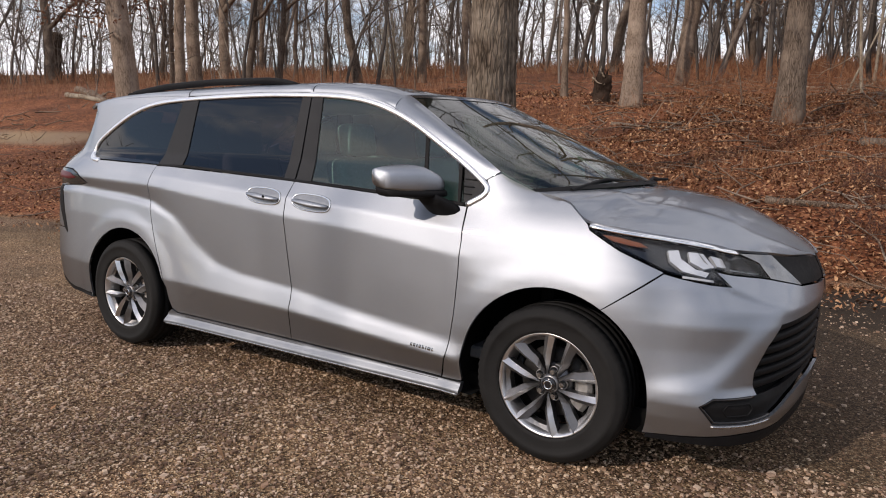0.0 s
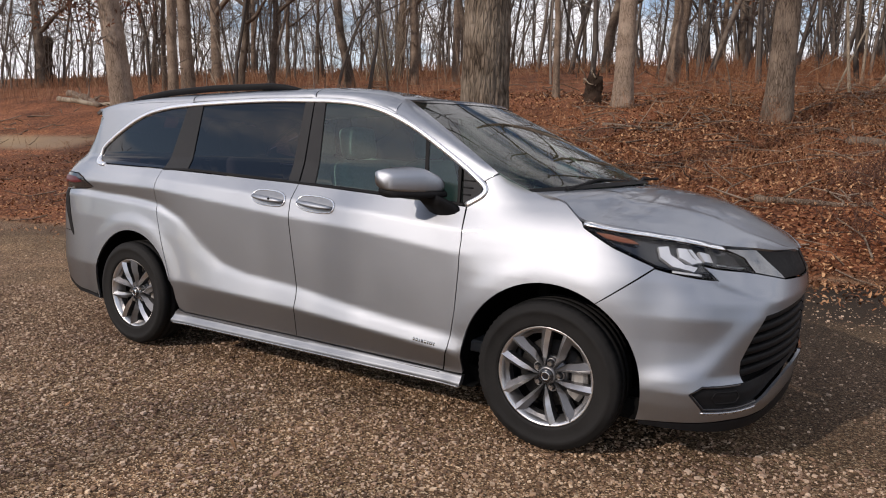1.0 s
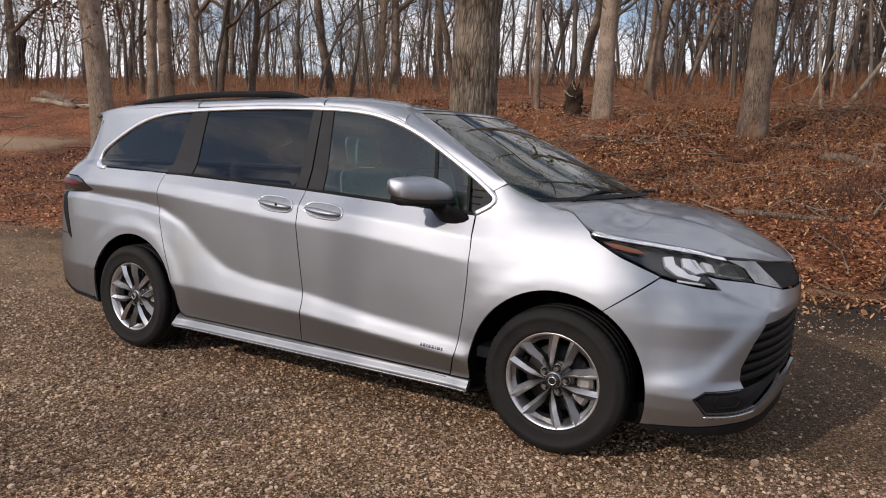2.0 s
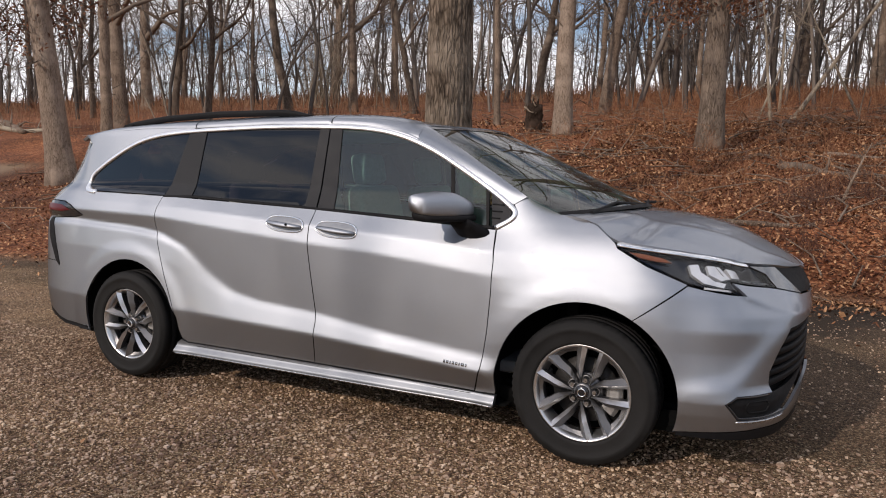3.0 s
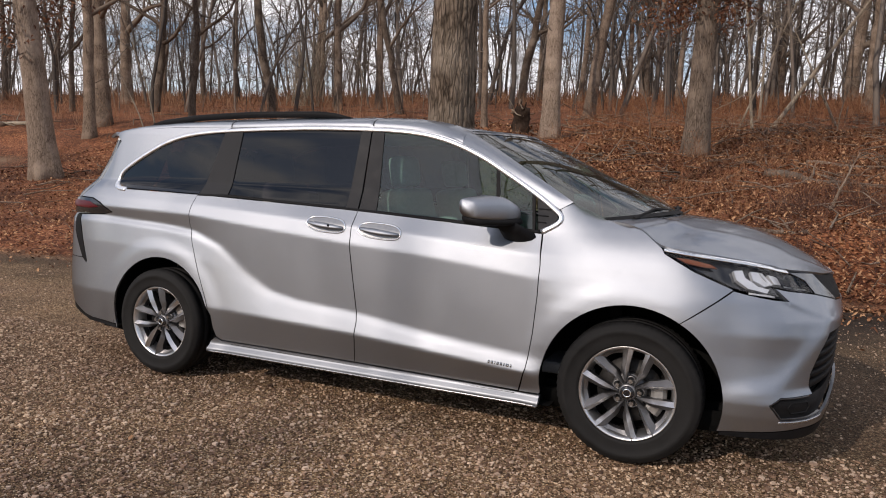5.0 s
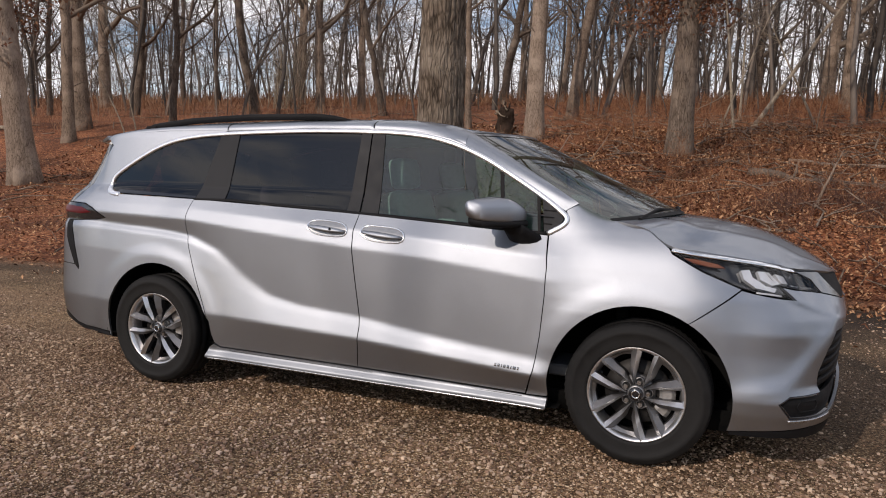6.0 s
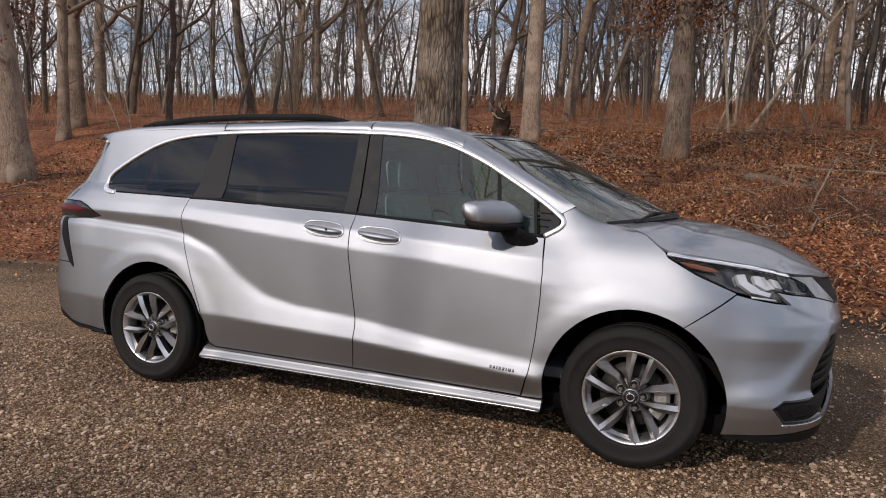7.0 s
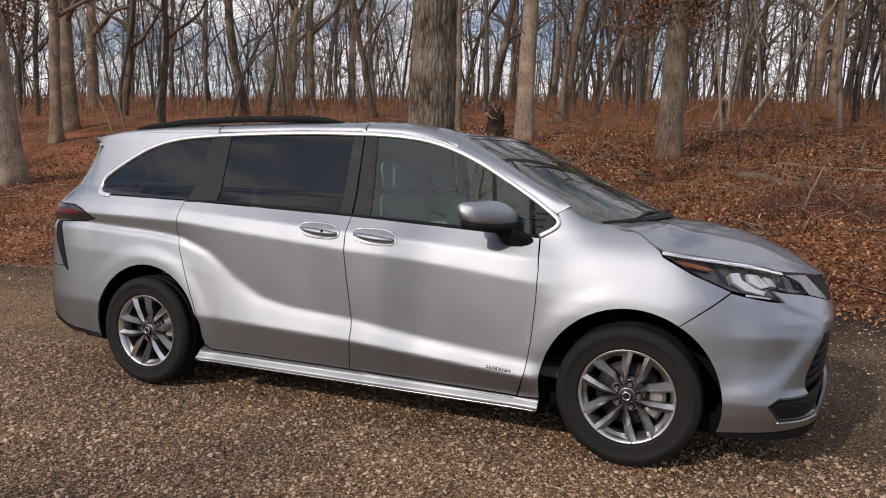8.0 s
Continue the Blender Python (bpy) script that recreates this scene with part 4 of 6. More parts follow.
wiper(1.47, -.64, 1.60, -.10)
wiper(1.63, -.02, 1.56, .50)

# roof rails
for side in SIDES:
    bm = bmesh.new()
    pts = []
    for k in range(29):
        u = k / 28
        x = -1.98 + 1.72 * u
        z = float(np.interp(x, [-1.98, -1.85, -1.5, -1.0, -.5, -.36, -.26], [1.668, 1.706, 1.740, 1.758, 1.756, 1.744, 1.722]))
        y = -float(np.interp(x, [-1.98, -1.2, -.26], [.600, .635, .628]))
        h = float(np.interp(u, [0, .1, .9, 1], [.006, .012, .012, .005]))
        pts.append([bm.verts.new((x, (y + dy) * side, z + dz)) for dy, dz in ((-.018, -h * 2.2), (-.02, h * .4), (-.010, h), (.012, h), (.02, 0), (.018, -h * 2.2))])
    for a, b in zip(pts, pts[1:]):
        for j in range(6):
            bm.faces.new((a[j], a[(j + 1) % 6], b[(j + 1) % 6], b[j]))
    bm.faces.new(pts[0])
    bm.faces.new(pts[-1])
    rail = part("roof_rail", bm, BLACK, van, "black roof rail", True)
    for x in (-1.86, -.36):
        bm = bmesh.new()
        zt = float(np.interp(x, [-1.98, -1.85, -1.5, -1.0, -.5, -.36, -.26], [1.671, 1.713, 1.748, 1.764, 1.762, 1.751, 1.727]))
        bmesh.ops.create_cube(bm, size=1, matrix=Matrix.Translation((x, -.630 * side, zt - .035)) @ Matrix.Diagonal((.10, .024, .05, 1)))
        bmesh.ops.bevel(bm, geom=bm.edges[:], offset=.008, segments=2, affect="EDGES")
        part("rail_foot", bm, BLACK, rail)

# spoiler at the roof's rear edge
def spoiler_point(u, v):
    w = 2 * v - 1
    k = abs(w)
    x = -2.20 - .17 * (1 - k ** 2.4) - u * .10 * (1 - .45 * k ** 4)
    return (x, w * .70, 1.628 + .035 * (1 - k ** 2.2) - u * .030)


sheet("spoiler", spoiler_point, 5, 26, PAINT, van, "silver roof spoiler", .018)
panel("tailgate", [(-3.35, 1.10), (-2.90, 1.12), (-2.42, 1.165), (-2.352, 1.222), (-2.245, 1.385), (-2.106, 1.552), (-2.20, 1.575), (-2.35, 1.39), (-2.46, 1.22), (-3.35, 1.20)], GLOSS, van, -.004, 0)
panel("rear_window", [(-3.35, 1.20), (-2.46, 1.22), (-2.35, 1.39), (-2.20, 1.58), (-3.35, 1.60)], PRIVACY, van, -.012, 0, .004, .05)
panel("tailgate_lower", [(-3.35, .735), (-2.30, .735), (-2.43, 1.04), (-3.35, 1.05)], PAINT, van, -.002, 0, .014, .05)
lamps = panel("tail_lamp", [(-2.012, 1.064), (-2.14, 1.127), (-2.234, 1.154), (-2.42, 1.160), (-2.95, 1.115), (-2.95, 1.052), (-2.43, 1.040), (-2.36, 1.040), (-2.10, 1.052)], GLOSS, van, .004, .001, label="dark wedge tail lamp")
for lamp in lamps:
    side = 1 if lamp is lamps[0] else -1
    panel("red_lens", [(-2.14, 1.098), (-2.25, 1.132), (-2.45, 1.140), (-2.9, 1.105), (-2.9, 1.085), (-2.45, 1.092), (-2.25, 1.086)], RED_LENS, lamp, .008, 0, .004, .02, "dark red lens", (side,))
panel("tail_lamp_leg", [(-2.365, 1.034), (-2.43, 1.034), (-2.42, .92), (-2.30, .735), (-2.25, .70), (-2.248, .72)], BLACK, van, .002, 0)
panel("rear_valance", [(-3.35, .40), (-2.60, .375), (-2.42, .330), (-2.25, .284), (-1.955, .270), (-1.955, .291), (-2.225, .307), (-2.30, .320), (-2.45, .380), (-2.60, .434), (-3.35, .474)], BLACK, van, -.004, 0)


# ---- nose: lamps, grille, intakes ----
HEADLAMP = [(1.648, 1.066), (1.703, 1.053), (1.909, 1.028), (2.109, 1.005), (2.25, .990), (2.50, .968), (2.56, .955), (2.595, .937), (2.603, .883), (2.36, .904), (2.236, .915), (2.318, .859), (2.20, .867), (2.115, .878), (1.985, .906), (1.90, .941), (1.80, .981), (1.66, 1.055)]
headlamps = panel("headlamp", HEADLAMP, GLOSS, van, -.045, .001, .0, .02, "slim headlamp with clear lens and amber marker")
for lamp in headlamps:
    side = 1 if lamp is headlamps[0] else -1
    one = (side,)
    for lens in panel("lens", HEADLAMP, LENS, lamp, .001, .001, .004, .025, "", one):
        lens.visible_shadow = False
    panel("amber_marker", [(1.715, 1.036), (1.78, 1.030), (1.87, 1.012), (1.905, .994), (1.84, .999), (1.76, 1.014)], AMBER, lamp, -.012, 0, .01, .012, "amber side marker", one)
    for poly in ([(1.985, .985), (2.03, .988), (2.045, .955), (2.12, .918), (2.20, .905), (2.18, .888), (2.06, .908), (2.0, .945)], [(2.075, .982), (2.13, .980), (2.17, .945), (2.22, .925), (2.17, .918), (2.09, .945)],
                 [(2.215, .968), (2.33, .955), (2.345, .922), (2.255, .928)], [(2.14, .978), (2.165, .976), (2.235, .925), (2.215, .922)]):
        panel("reflector", poly, LAMP_WHITE, lamp, -.018, 0, .02, .012, "bright reflector", one)
    ribbon("light_bar", [(2.06, .888), (2.22, .874)], .008, LAMP_WHITE, lamp, -.008, .012, "", one)
    ribbon("light_bar", [(2.37, .915), (2.58, .897)], .006, SATIN, lamp, -.008, .012, "", one)
ribbon("headlamp_trim", [(1.655, 1.069), (1.794, 1.052), (2.02, 1.025), (2.25, 1.000), (2.50, .979)], .017, CHROME, van, .003, .02, "thin chrome strip over the headlamp")
panel("nose_trim", [(2.505, .978), (2.688, .970), (2.798, .845), (2.610, .882), (2.602, .940), (2.56, .960)], WING, van, .002, 0, label="satin silver wing beside the badge panel")
panel("badge_panel", [(2.694, .970), (2.83, .954), (3.117, .938), (3.25, .935), (3.25, .833), (3.05, .834), (2.806, .845)], BLACK, van, -.008, 0, label="dark badge panel")
for side in (1,):
    bm = bmesh.new()
    ring = []
    for k in range(40):
        a = 2 * math.pi * k / 40
        ring.append([bm.verts.new((2.432 + dx, math.cos(a) * r, .885 + math.sin(a) * r * .66)) for r, dx in ((.075, -.01), (.072, .012), (.060, .012), (.058, -.01))])
    for k in range(40):
        a, b = ring[k], ring[(k + 1) % 40]
        for j in range(3):
            bm.faces.new((a[j], a[j + 1], b[j + 1], b[j]))
    part("badge", bm, CHROME, van, "plain oval chrome badge", True)
panel("grille_back", [(3.25, .755), (2.68, .735), (2.53, .722), (2.44, .62), (2.39, .52), (2.39, .44), (2.15, .44), (2.13, .39), (2.18, .27), (2.53, .265), (2.9, .31), (3.25, .34)], DARK, van, -.055, 0, .0, .04)
for k in range(6):
    z = .475 + k * .047
    s0 = float(np.interp(z, [.45, .53, .63, .71], [2.43, 2.43, 2.485, 2.55]))
    ribbon("grille_bar", [(s0, z - .012), (2.7, z - .006), (3.0, z), (3.25, z + .002)], .030, BLACK, van, -.016, .03)
fogs = panel("lower_intake", [(2.176, .394), (2.226, .424), (2.45, .424), (2.66, .43), (3.25, .475), (3.25, .447), (2.89, .417), (2.70, .388), (2.53, .343), (2.235, .327)], BLACK, van, -.022, 0, .02, .02, "black lower intake")
ribbon("intake_frame", [(2.42, .427), (2.222, .424), (2.172, .394), (2.232, .327), (2.40, .330), (2.53, .342)], .010, GLOSS, van, -.004, .03)
ribbon("fog_bezel", [(2.29, .350), (2.27, .376), (2.29, .400), (2.40, .400), (2.42, .376), (2.40, .352)], .006, BLACK, van, -.017, .02, closed=True)
ribbon("chin_blade", [(2.22, .310), (2.38, .314), (2.52, .322)], .012, SATIN, van, .004, .03, "bright blade under the intake")
panel("chin_spoiler", [(1.965, .240), (2.17, .256), (2.36, .272), (2.62, .279), (2.89, .318), (3.25, .343), (3.25, .255), (2.62, .225), (2.36, .222), (2.17, .225), (1.962, .222)], BLACK, van, -.002, 0)


# ---- door handles, mirrors, lettering ----
def handle(parent, s0, z0, length, side, lock=False):
    oval = [(s0 + length * .5 * math.copysign(abs(math.cos(a)) ** .75, math.cos(a)), z0 + .042 * math.copysign(abs(math.sin(a)) ** .75, math.sin(a)) - .04 * length * math.cos(a)) for a in np.linspace(0, 2 * math.pi, 32, endpoint=False)]
    cup = panel("handle_cup", oval, CUP, parent, .003, .002, .004, .012, "shaded handle recess", (side,))[0]
    ribbon("cup_rim", oval, .008, CHROME, cup, .007, .006, "", (side,), True)
    bm = bmesh.new()
    rows = []
    for k in range(17):
        u = k / 16
        s = s0 + (u - .5) * length * .92
        lift = .012 + .026 * math.sin(math.pi * u) ** .55
        half = .007 + .008 * math.sin(math.pi * u) ** .6
        row = []
        for j in range(10):
            a = j / 10 * 2 * math.pi
            q = skin(s, z0 - .002 - .04 * (u - .5) * 2 * length + math.sin(a) * half, lift + math.cos(a) * .011)
            row.append(bm.verts.new((q.x, q.y * side, q.z)))
        rows.append(row)
    lathe_box(bm, rows)
    grip = part("handle", bm, PAINT, parent, "silver pull handle", True)
    if lock:
        panel("lock_button", [(s0 + .045 + .007 * math.cos(a), z0 + .007 * math.sin(a)) for a in np.linspace(0, 6.28, 12, endpoint=False)], DARK, grip, .0505, 0, .004, .01, "", (side,))


def lathe_box(bm, rows):
    for a, b in zip(rows, rows[1:]):
        n = len(a)
        for j in range(n):
            bm.faces.new((a[j], a[(j + 1) % n], b[(j + 1) % n], b[j]))
    bm.faces.new(rows[0])
    bm.faces.new(list(reversed(rows[-1])))


for side, d in zip(SIDES, front_doors):
    handle(d, .122, 1.068, .27, side)
for side, d in zip(SIDES, slide_doors):
    handle(d, -.235, 1.085, .26, side, True)


def mirror(side):
    """The housing is lofted along its width, from the door outwards."""
    bm = bmesh.new()
    rows = []
    for k in range(15):
        u = k / 14
        y = -.892 - .245 * u
        swell = (1 - (2 * abs(u - .5)) ** 6 * .22)
        x0 = float(np.interp(u, [0, .5, 1], [.770, .725, .676]))
        x1 = float(np.interp(u, [0, .5, 1], [.955, .905, .800])) - .02 * u * u
        z0 = float(np.interp(u, [0, .5, 1], [1.178, 1.168, 1.180]))
        z1 = float(np.interp(u, [0, .4, 1], [1.255, 1.296, 1.278]))
        cx, cz, rx, rz = (x0 + x1) / 2, (z0 + z1) / 2, (x1 - x0) / 2 * swell, (z1 - z0) / 2 * swell
        row = []
        for j in range(20):
            a = j / 20 * 2 * math.pi
            c, s = math.cos(a), math.sin(a)
            row.append(bm.verts.new((cx + rx * math.copysign(abs(c) ** .55, c), y * side, cz + rz * math.copysign(abs(s) ** .6, s) - .015 * c)))
        rows.append(row)
    lathe_box(bm, rows)
    shell = part("mirror", bm, PAINT, van, "silver-capped door mirror with black base", True)
    bm = bmesh.new()
    rows = []
    for k in range(11):
        u = k / 10
        y = -.885 - .240 * u
        x0 = float(np.interp(u, [0, .5, 1], [.765, .728, .690]))
        x1 = float(np.interp(u, [0, .5, 1], [.965, .912, .790]))
        zc = 1.172
        sw = 1 - (2 * abs(u - .5)) ** 4 * .2
        rows.append([bm.verts.new(((x0 + x1) / 2 + (x1 - x0) / 2 * sw * math.copysign(abs(math.cos(a)) ** .6, math.cos(a)), y * side, zc + .022 * math.copysign(abs(math.sin(a)) ** .7, math.sin(a)) - .01 * math.cos(a))) for a in np.arange(14) / 14 * 2 * math.pi])
    lathe_box(bm, rows)
    part("mirror_base", bm, BLACK, shell, "black lower mirror housing", True)
    bm = bmesh.new()
    rows = []
    for k in range(7):
        u = k / 6
        y = -.965 + .085 * u
        zc = 1.145 - .062 * u
        rx, rz = .055 + .035 * u, .030 + .018 * u
        rows.append([bm.verts.new((.885 + .045 * u + rx * math.cos(a), y * side, zc + rz * math.sin(a))) for a in np.arange(12) / 12 * 2 * math.pi])
    lathe_box(bm, rows)
    part("mirror_foot", bm, BLACK, shell, "", True)
    bm = bmesh.new()
    q = [bm.verts.new((.700 + .012 * abs(c), (-1.010 + .088 * c) * side, 1.222 + .042 * s)) for c, s in ((math.copysign(abs(math.cos(a)) ** .6, math.cos(a)), math.copysign(abs(math.sin(a)) ** .6, math.sin(a))) for a in np.arange(20) / 20 * 2 * math.pi)]
    bm.faces.new(q)
    part("mirror_glass", bm, CHROME, shell)


for side in SIDES:
    mirror(side)

# raised lettering on the door, too small to read: plain bars
for d, side in zip(front_doors, SIDES):
    x = .815
    for w in (.014, .016, .010, .016, .016, .010, .020, .012):
        ribbon("badge_bar", [(x, .428 - (x - .8) * .06), (x + w - .004, .428 - (x + w - .8) * .06)], .020, WING, d, .003, .004, "", (side,))
        x += w + .003


# ---- wheels ----
def lathe(bm, profile, seg, wobble=None):
    rows = []
    for k in range(seg):
        a = 2 * math.pi * k / seg
        rows.append([bm.verts.new((r * math.cos(a), y, r * math.sin(a))) for y, r in (profile if wobble is None else [wobble(k, y, r) for y, r in profile])])
    for k in range(seg):
        a, b = rows[k], rows[(k + 1) % seg]
        for j in range(len(profile) - 1):
            bm.faces.new((a[j], a[j + 1], b[j + 1], b[j]))


def wheel_parts():
    """One wheel about its own axle, outer face towards -y."""
    bm = bmesh.new()
    lathe(bm, [(.10, .215), (.02, .205), (-.02, .200), (-.075, .212), (-.092, .219), (-.100, .224), (-.106, .231), (-.104, .2365), (-.09, .236)], 96)
    bm.faces.ensure_lookup_table()
    # inner barrel rings darkened to paint shade into the pockets
    for k in range(96):
        bm.faces[k * 8].material_index = bm.faces[k * 8 + 1].material_index = 1
    w = part("wheel", bm, MACHINED, None, "ten-spoke machined alloy wheel with black tyre", True)
    w.data.materials.append(ALLOY_DARK)
    tread = [(.118, .236), (.126, .29), (.118, .335), (.104, .352), (.098, .356), (.062, .3585), (.060, .350), (.050, .350), (.048, .359), (.008, .360), (.006, .351), (-.006, .351), (-.008, .360), (-.048, .359), (-.050, .350), (-.060, .350), (-.062, .3585),
             (-.092, .356), (-.103, .351), (-.112, .340), (-.120, .322), (-.1235, .318), (-.124, .300), (-.1215, .297), (-.121, .272), (-.117, .250), (-.1175, .246), (-.109, .236)]

    def blocks(k, y, r):
        cut = .0055 if k % 2 and (.341 < r < .3545) and abs(y) > .09 else 0
        return (y, r - cut)
    bm = bmesh.new()
    lathe(bm, [(y, r if r < .3 else .3 + (r - .3) * .92) for y, r in tread], 132, blocks)
    part("tyre", bm, RUBBER, w, "black rubber tyre with worn shoulder blocks", True)
    bm = bmesh.new()
    lathe(bm, [(-.074, .02), (-.080, .030), (-.078, .038), (-.066, .044), (-.045, .046), (-.042, .085), (-.02, .09)], 36)
    part("hub", bm, ALLOY, w, "", True)
    bm = bmesh.new()
    lathe(bm, [(-.092, .0), (-.092, .020), (-.090, .029), (-.084, .034), (-.072, .035)], 28)
    cap = part("centre_cap", bm, GLOSS, w, "dark centre cap with a plain oval mark", True)
    bm = bmesh.new()
    lathe(bm, [(-.091, .016), (-.0945, .0165), (-.0945, .0205), (-.091, .021)], 24)
    part("cap_ring", bm, CHROME, cap, "", True)
    for pair in range(5):
        mid = radians(77 + 72 * pair)
        er, et = Vector((math.cos(mid), 0, math.sin(mid))), Vector((-math.sin(mid), 0, math.cos(mid)))
        for sgn in (-1, 1):
            bm = bmesh.new()
            rows = []
            for k in range(10):
                u = k / 9
                r = .040 + .191 * u
                near = .0215 + .0085 * u
                far = float(np.interp(r, [.04, .08, .118, .130, .16, .20, .231], [.026, .0465, .0690, .0635, .067, .076, .083]))
                y = -.070 - .016 * math.sin(math.pi * u * .8) - .020 * u
                lo = .004 + .014 * u
                ridge = near + .42 * (far - near)
                row = []
                for o, dy in ((near, .050), (near, .011 * min(1, 3 * u) + .002), (ridge, -.008), (far, lo + .008), (far, .055)):
                    d = r - (o * o) / (2 * max(r, .06)) * (u > .5)
                    p = er * d + et * o * sgn
                    row.append(bm.verts.new((p.x, y + dy, p.z)))
                rows.append(row)
            lathe_box(bm, rows)
            bm.faces.ensure_lookup_table()
            for k in range(9):
                for j, slot in enumerate((1, 2, 0, 1, 1)):
                    bm.faces[k * 5 + j].material_index = slot
            spoke = part("spoke", bm, ALLOY, w)
            spoke.data.materials.append(ALLOY_DARK)
            spoke.data.materials.append(MACHINED)
        bm = bmesh.new()
        rows = []
        for k in range(9):
            a = mid + radians(12 + 48 * k / 8)
            c, s = math.cos(a), math.sin(a)
            dip = .014 * math.sin(math.pi * k / 8)
            rows.append([bm.verts.new((r * c, y + dip, r * s)) for r, y in ((.199 - .006 * abs(k - 4) / 4, -.040), (.199 - .006 * abs(k - 4) / 4, -.078), (.213, -.090), (.231, -.101), (.231, -.050))])
        lathe_box(bm, rows)
        part("web", bm, ALLOY, w)
    for k in range(5):
        a = radians(77 + 72 * k)
        bm = bmesh.new()
        bmesh.ops.create_cone(bm, cap_ends=True, segments=6, radius1=.0135, radius2=.0115, depth=.03, matrix=Matrix.Translation((.058 * math.cos(a), -.066, .058 * math.sin(a))) @ Matrix.Rotation(radians(90), 4, "X"))
        part("lug_nut", bm, SATIN, w)
        bm = bmesh.new()
        lathe(bm, [(-.04, .024), (-.060, .024), (-.062, .021), (-.060, .018), (-.044, .016)], 18)
        bmesh.ops.translate(bm, vec=(.058 * math.cos(a), 0, .058 * math.sin(a)), verts=bm.verts)
        part("lug_seat", bm, ALLOY, w, "", True)
    bm = bmesh.new()
    lathe(bm, [(-.012, .055), (-.016, .09), (-.016, .160), (.008, .160), (.008, .09)], 48)
    part("brake_disc", bm, STEEL, w, "grey brake disc", True)
    bm = bmesh.new()
    lathe(bm, [(.03, .0), (.03, .205)], 36)
    part("dust_shield", bm, DARK, w)
    bm = bmesh.new()
    rows = []
    for k in range(9):
        a = radians(-38 + 62 * k / 8)
        c, s = math.cos(a), math.sin(a)
        rows.append([bm.verts.new((r * c, y, r * s)) for r, y in ((.108, .0), (.108, -.038), (.125, -.048), (.165, -.046), (.182, -.03), (.182, .0))])
    lathe_box(bm, rows)
    part("caliper", bm, CAST, w, "bright cast brake caliper")
    return w


first = wheel_parts()
first.parent = van
first.matrix_basis = pose(1.53, -.850, .36)
for x, side, turn in ((-1.53, 1, -27), (1.53, -1, 20), (-1.53, -1, 50)):
    copy_thing(first, pose(x, -.850 * side, .36, 0, turn, 0 if side == 1 else 180))


# ---- cabin ----
panel("door_trim", [(-1.0, .45), (-1.0, .90), (-1.9, .90), (-1.9, 1.20), (-1.28, 1.19), (-.06, 1.15), (.98, 1.09), (1.0, .45)], SEAT, van, -.055, 0, .0, .08)

def soft_box(bm, size, m, bevel=.03, segments=3):
    r = bmesh.ops.create_cube(bm, size=1, matrix=m @ Matrix.Diagonal((*size, 1)))
    es = list({e for v in r["verts"] for e in v.link_edges})
    bmesh.ops.bevel(bm, geom=es, offset=bevel, segments=segments, affect="EDGES", profile=.6)


def seat(x, y, wide=.50):
    bm = bmesh.new()
    soft_box(bm, (.50, wide, .16), Matrix.Translation((x + .02, y, .66)) @ Matrix.Rotation(radians(-8), 4, "Y"), .05)
    s = part("seat", bm, SEAT, van, "pale grey cloth seat", True)
    bm = bmesh.new()
    soft_box(bm, (.16, wide * .94, .62), Matrix.Translation((x - .30, y, 1.00)) @ Matrix.Rotation(radians(-14), 4, "Y"), .055)
    part("backrest", bm, SEAT, s, "", True)
    bm = bmesh.new()
    soft_box(bm, (.11, .26, .19), Matrix.Translation((x - .385, y, 1.41)) @ Matrix.Rotation(radians(-10), 4, "Y"), .045)
    part("headrest", bm, SEAT, s, "", True)


for x, y in ((.38, -.40), (.38, .40), (-.62, -.38), (-.62, .38), (-1.55, -.32), (-1.55, .32)):
    seat(x, y)
bm = bmesh.new()
soft_box(bm, (3.6, 1.66, .06), Matrix.Translation((-.45, 0, .40)), .01, 1)
part("cabin_floor", bm, CABIN, van)
bm = bmesh.new()
soft_box(bm, (.42, 1.50, .20), Matrix.Translation((1.27, 0, 1.06)), .07)
part("dashboard", bm, CABIN, van, "dark dashboard", True)
bm = bmesh.new()
soft_box(bm, (.70, .26, .30), Matrix.Translation((.70, 0, .74)), .05)
part("console", bm, CABIN, van, "", True)
bm = bmesh.new()
lathe(bm, [(-.012, .172), (-.012, .192), (.012, .192), (.012, .172), (-.012, .172)], 32)
bmesh.ops.transform(bm, matrix=Matrix.Translation((.92, .40, 1.02)) @ Matrix.Rotation(radians(65), 4, "Y") @ Matrix.Rotation(radians(90), 4, "X"), verts=bm.verts)
part("steering_wheel", bm, BLACK, van, "", True)
bm = bmesh.new()
soft_box(bm, (.04, .24, .07), Matrix.Translation((.93, 0, 1.50)), .02)
part("cabin_mirror", bm, BLACK, van, "", True)
bm = bmesh.new()
soft_box(bm, (4.3, 1.5, .10), Matrix.Translation((-.1, 0, .27)), .03, 2)
part("underbody", bm, DARK, van)
bm = bmesh.new()
soft_box(bm, (.06, 1.5, .62), Matrix.Translation((1.42, 0, .76)), .01, 1)
part("bulkhead", bm, DARK, van)


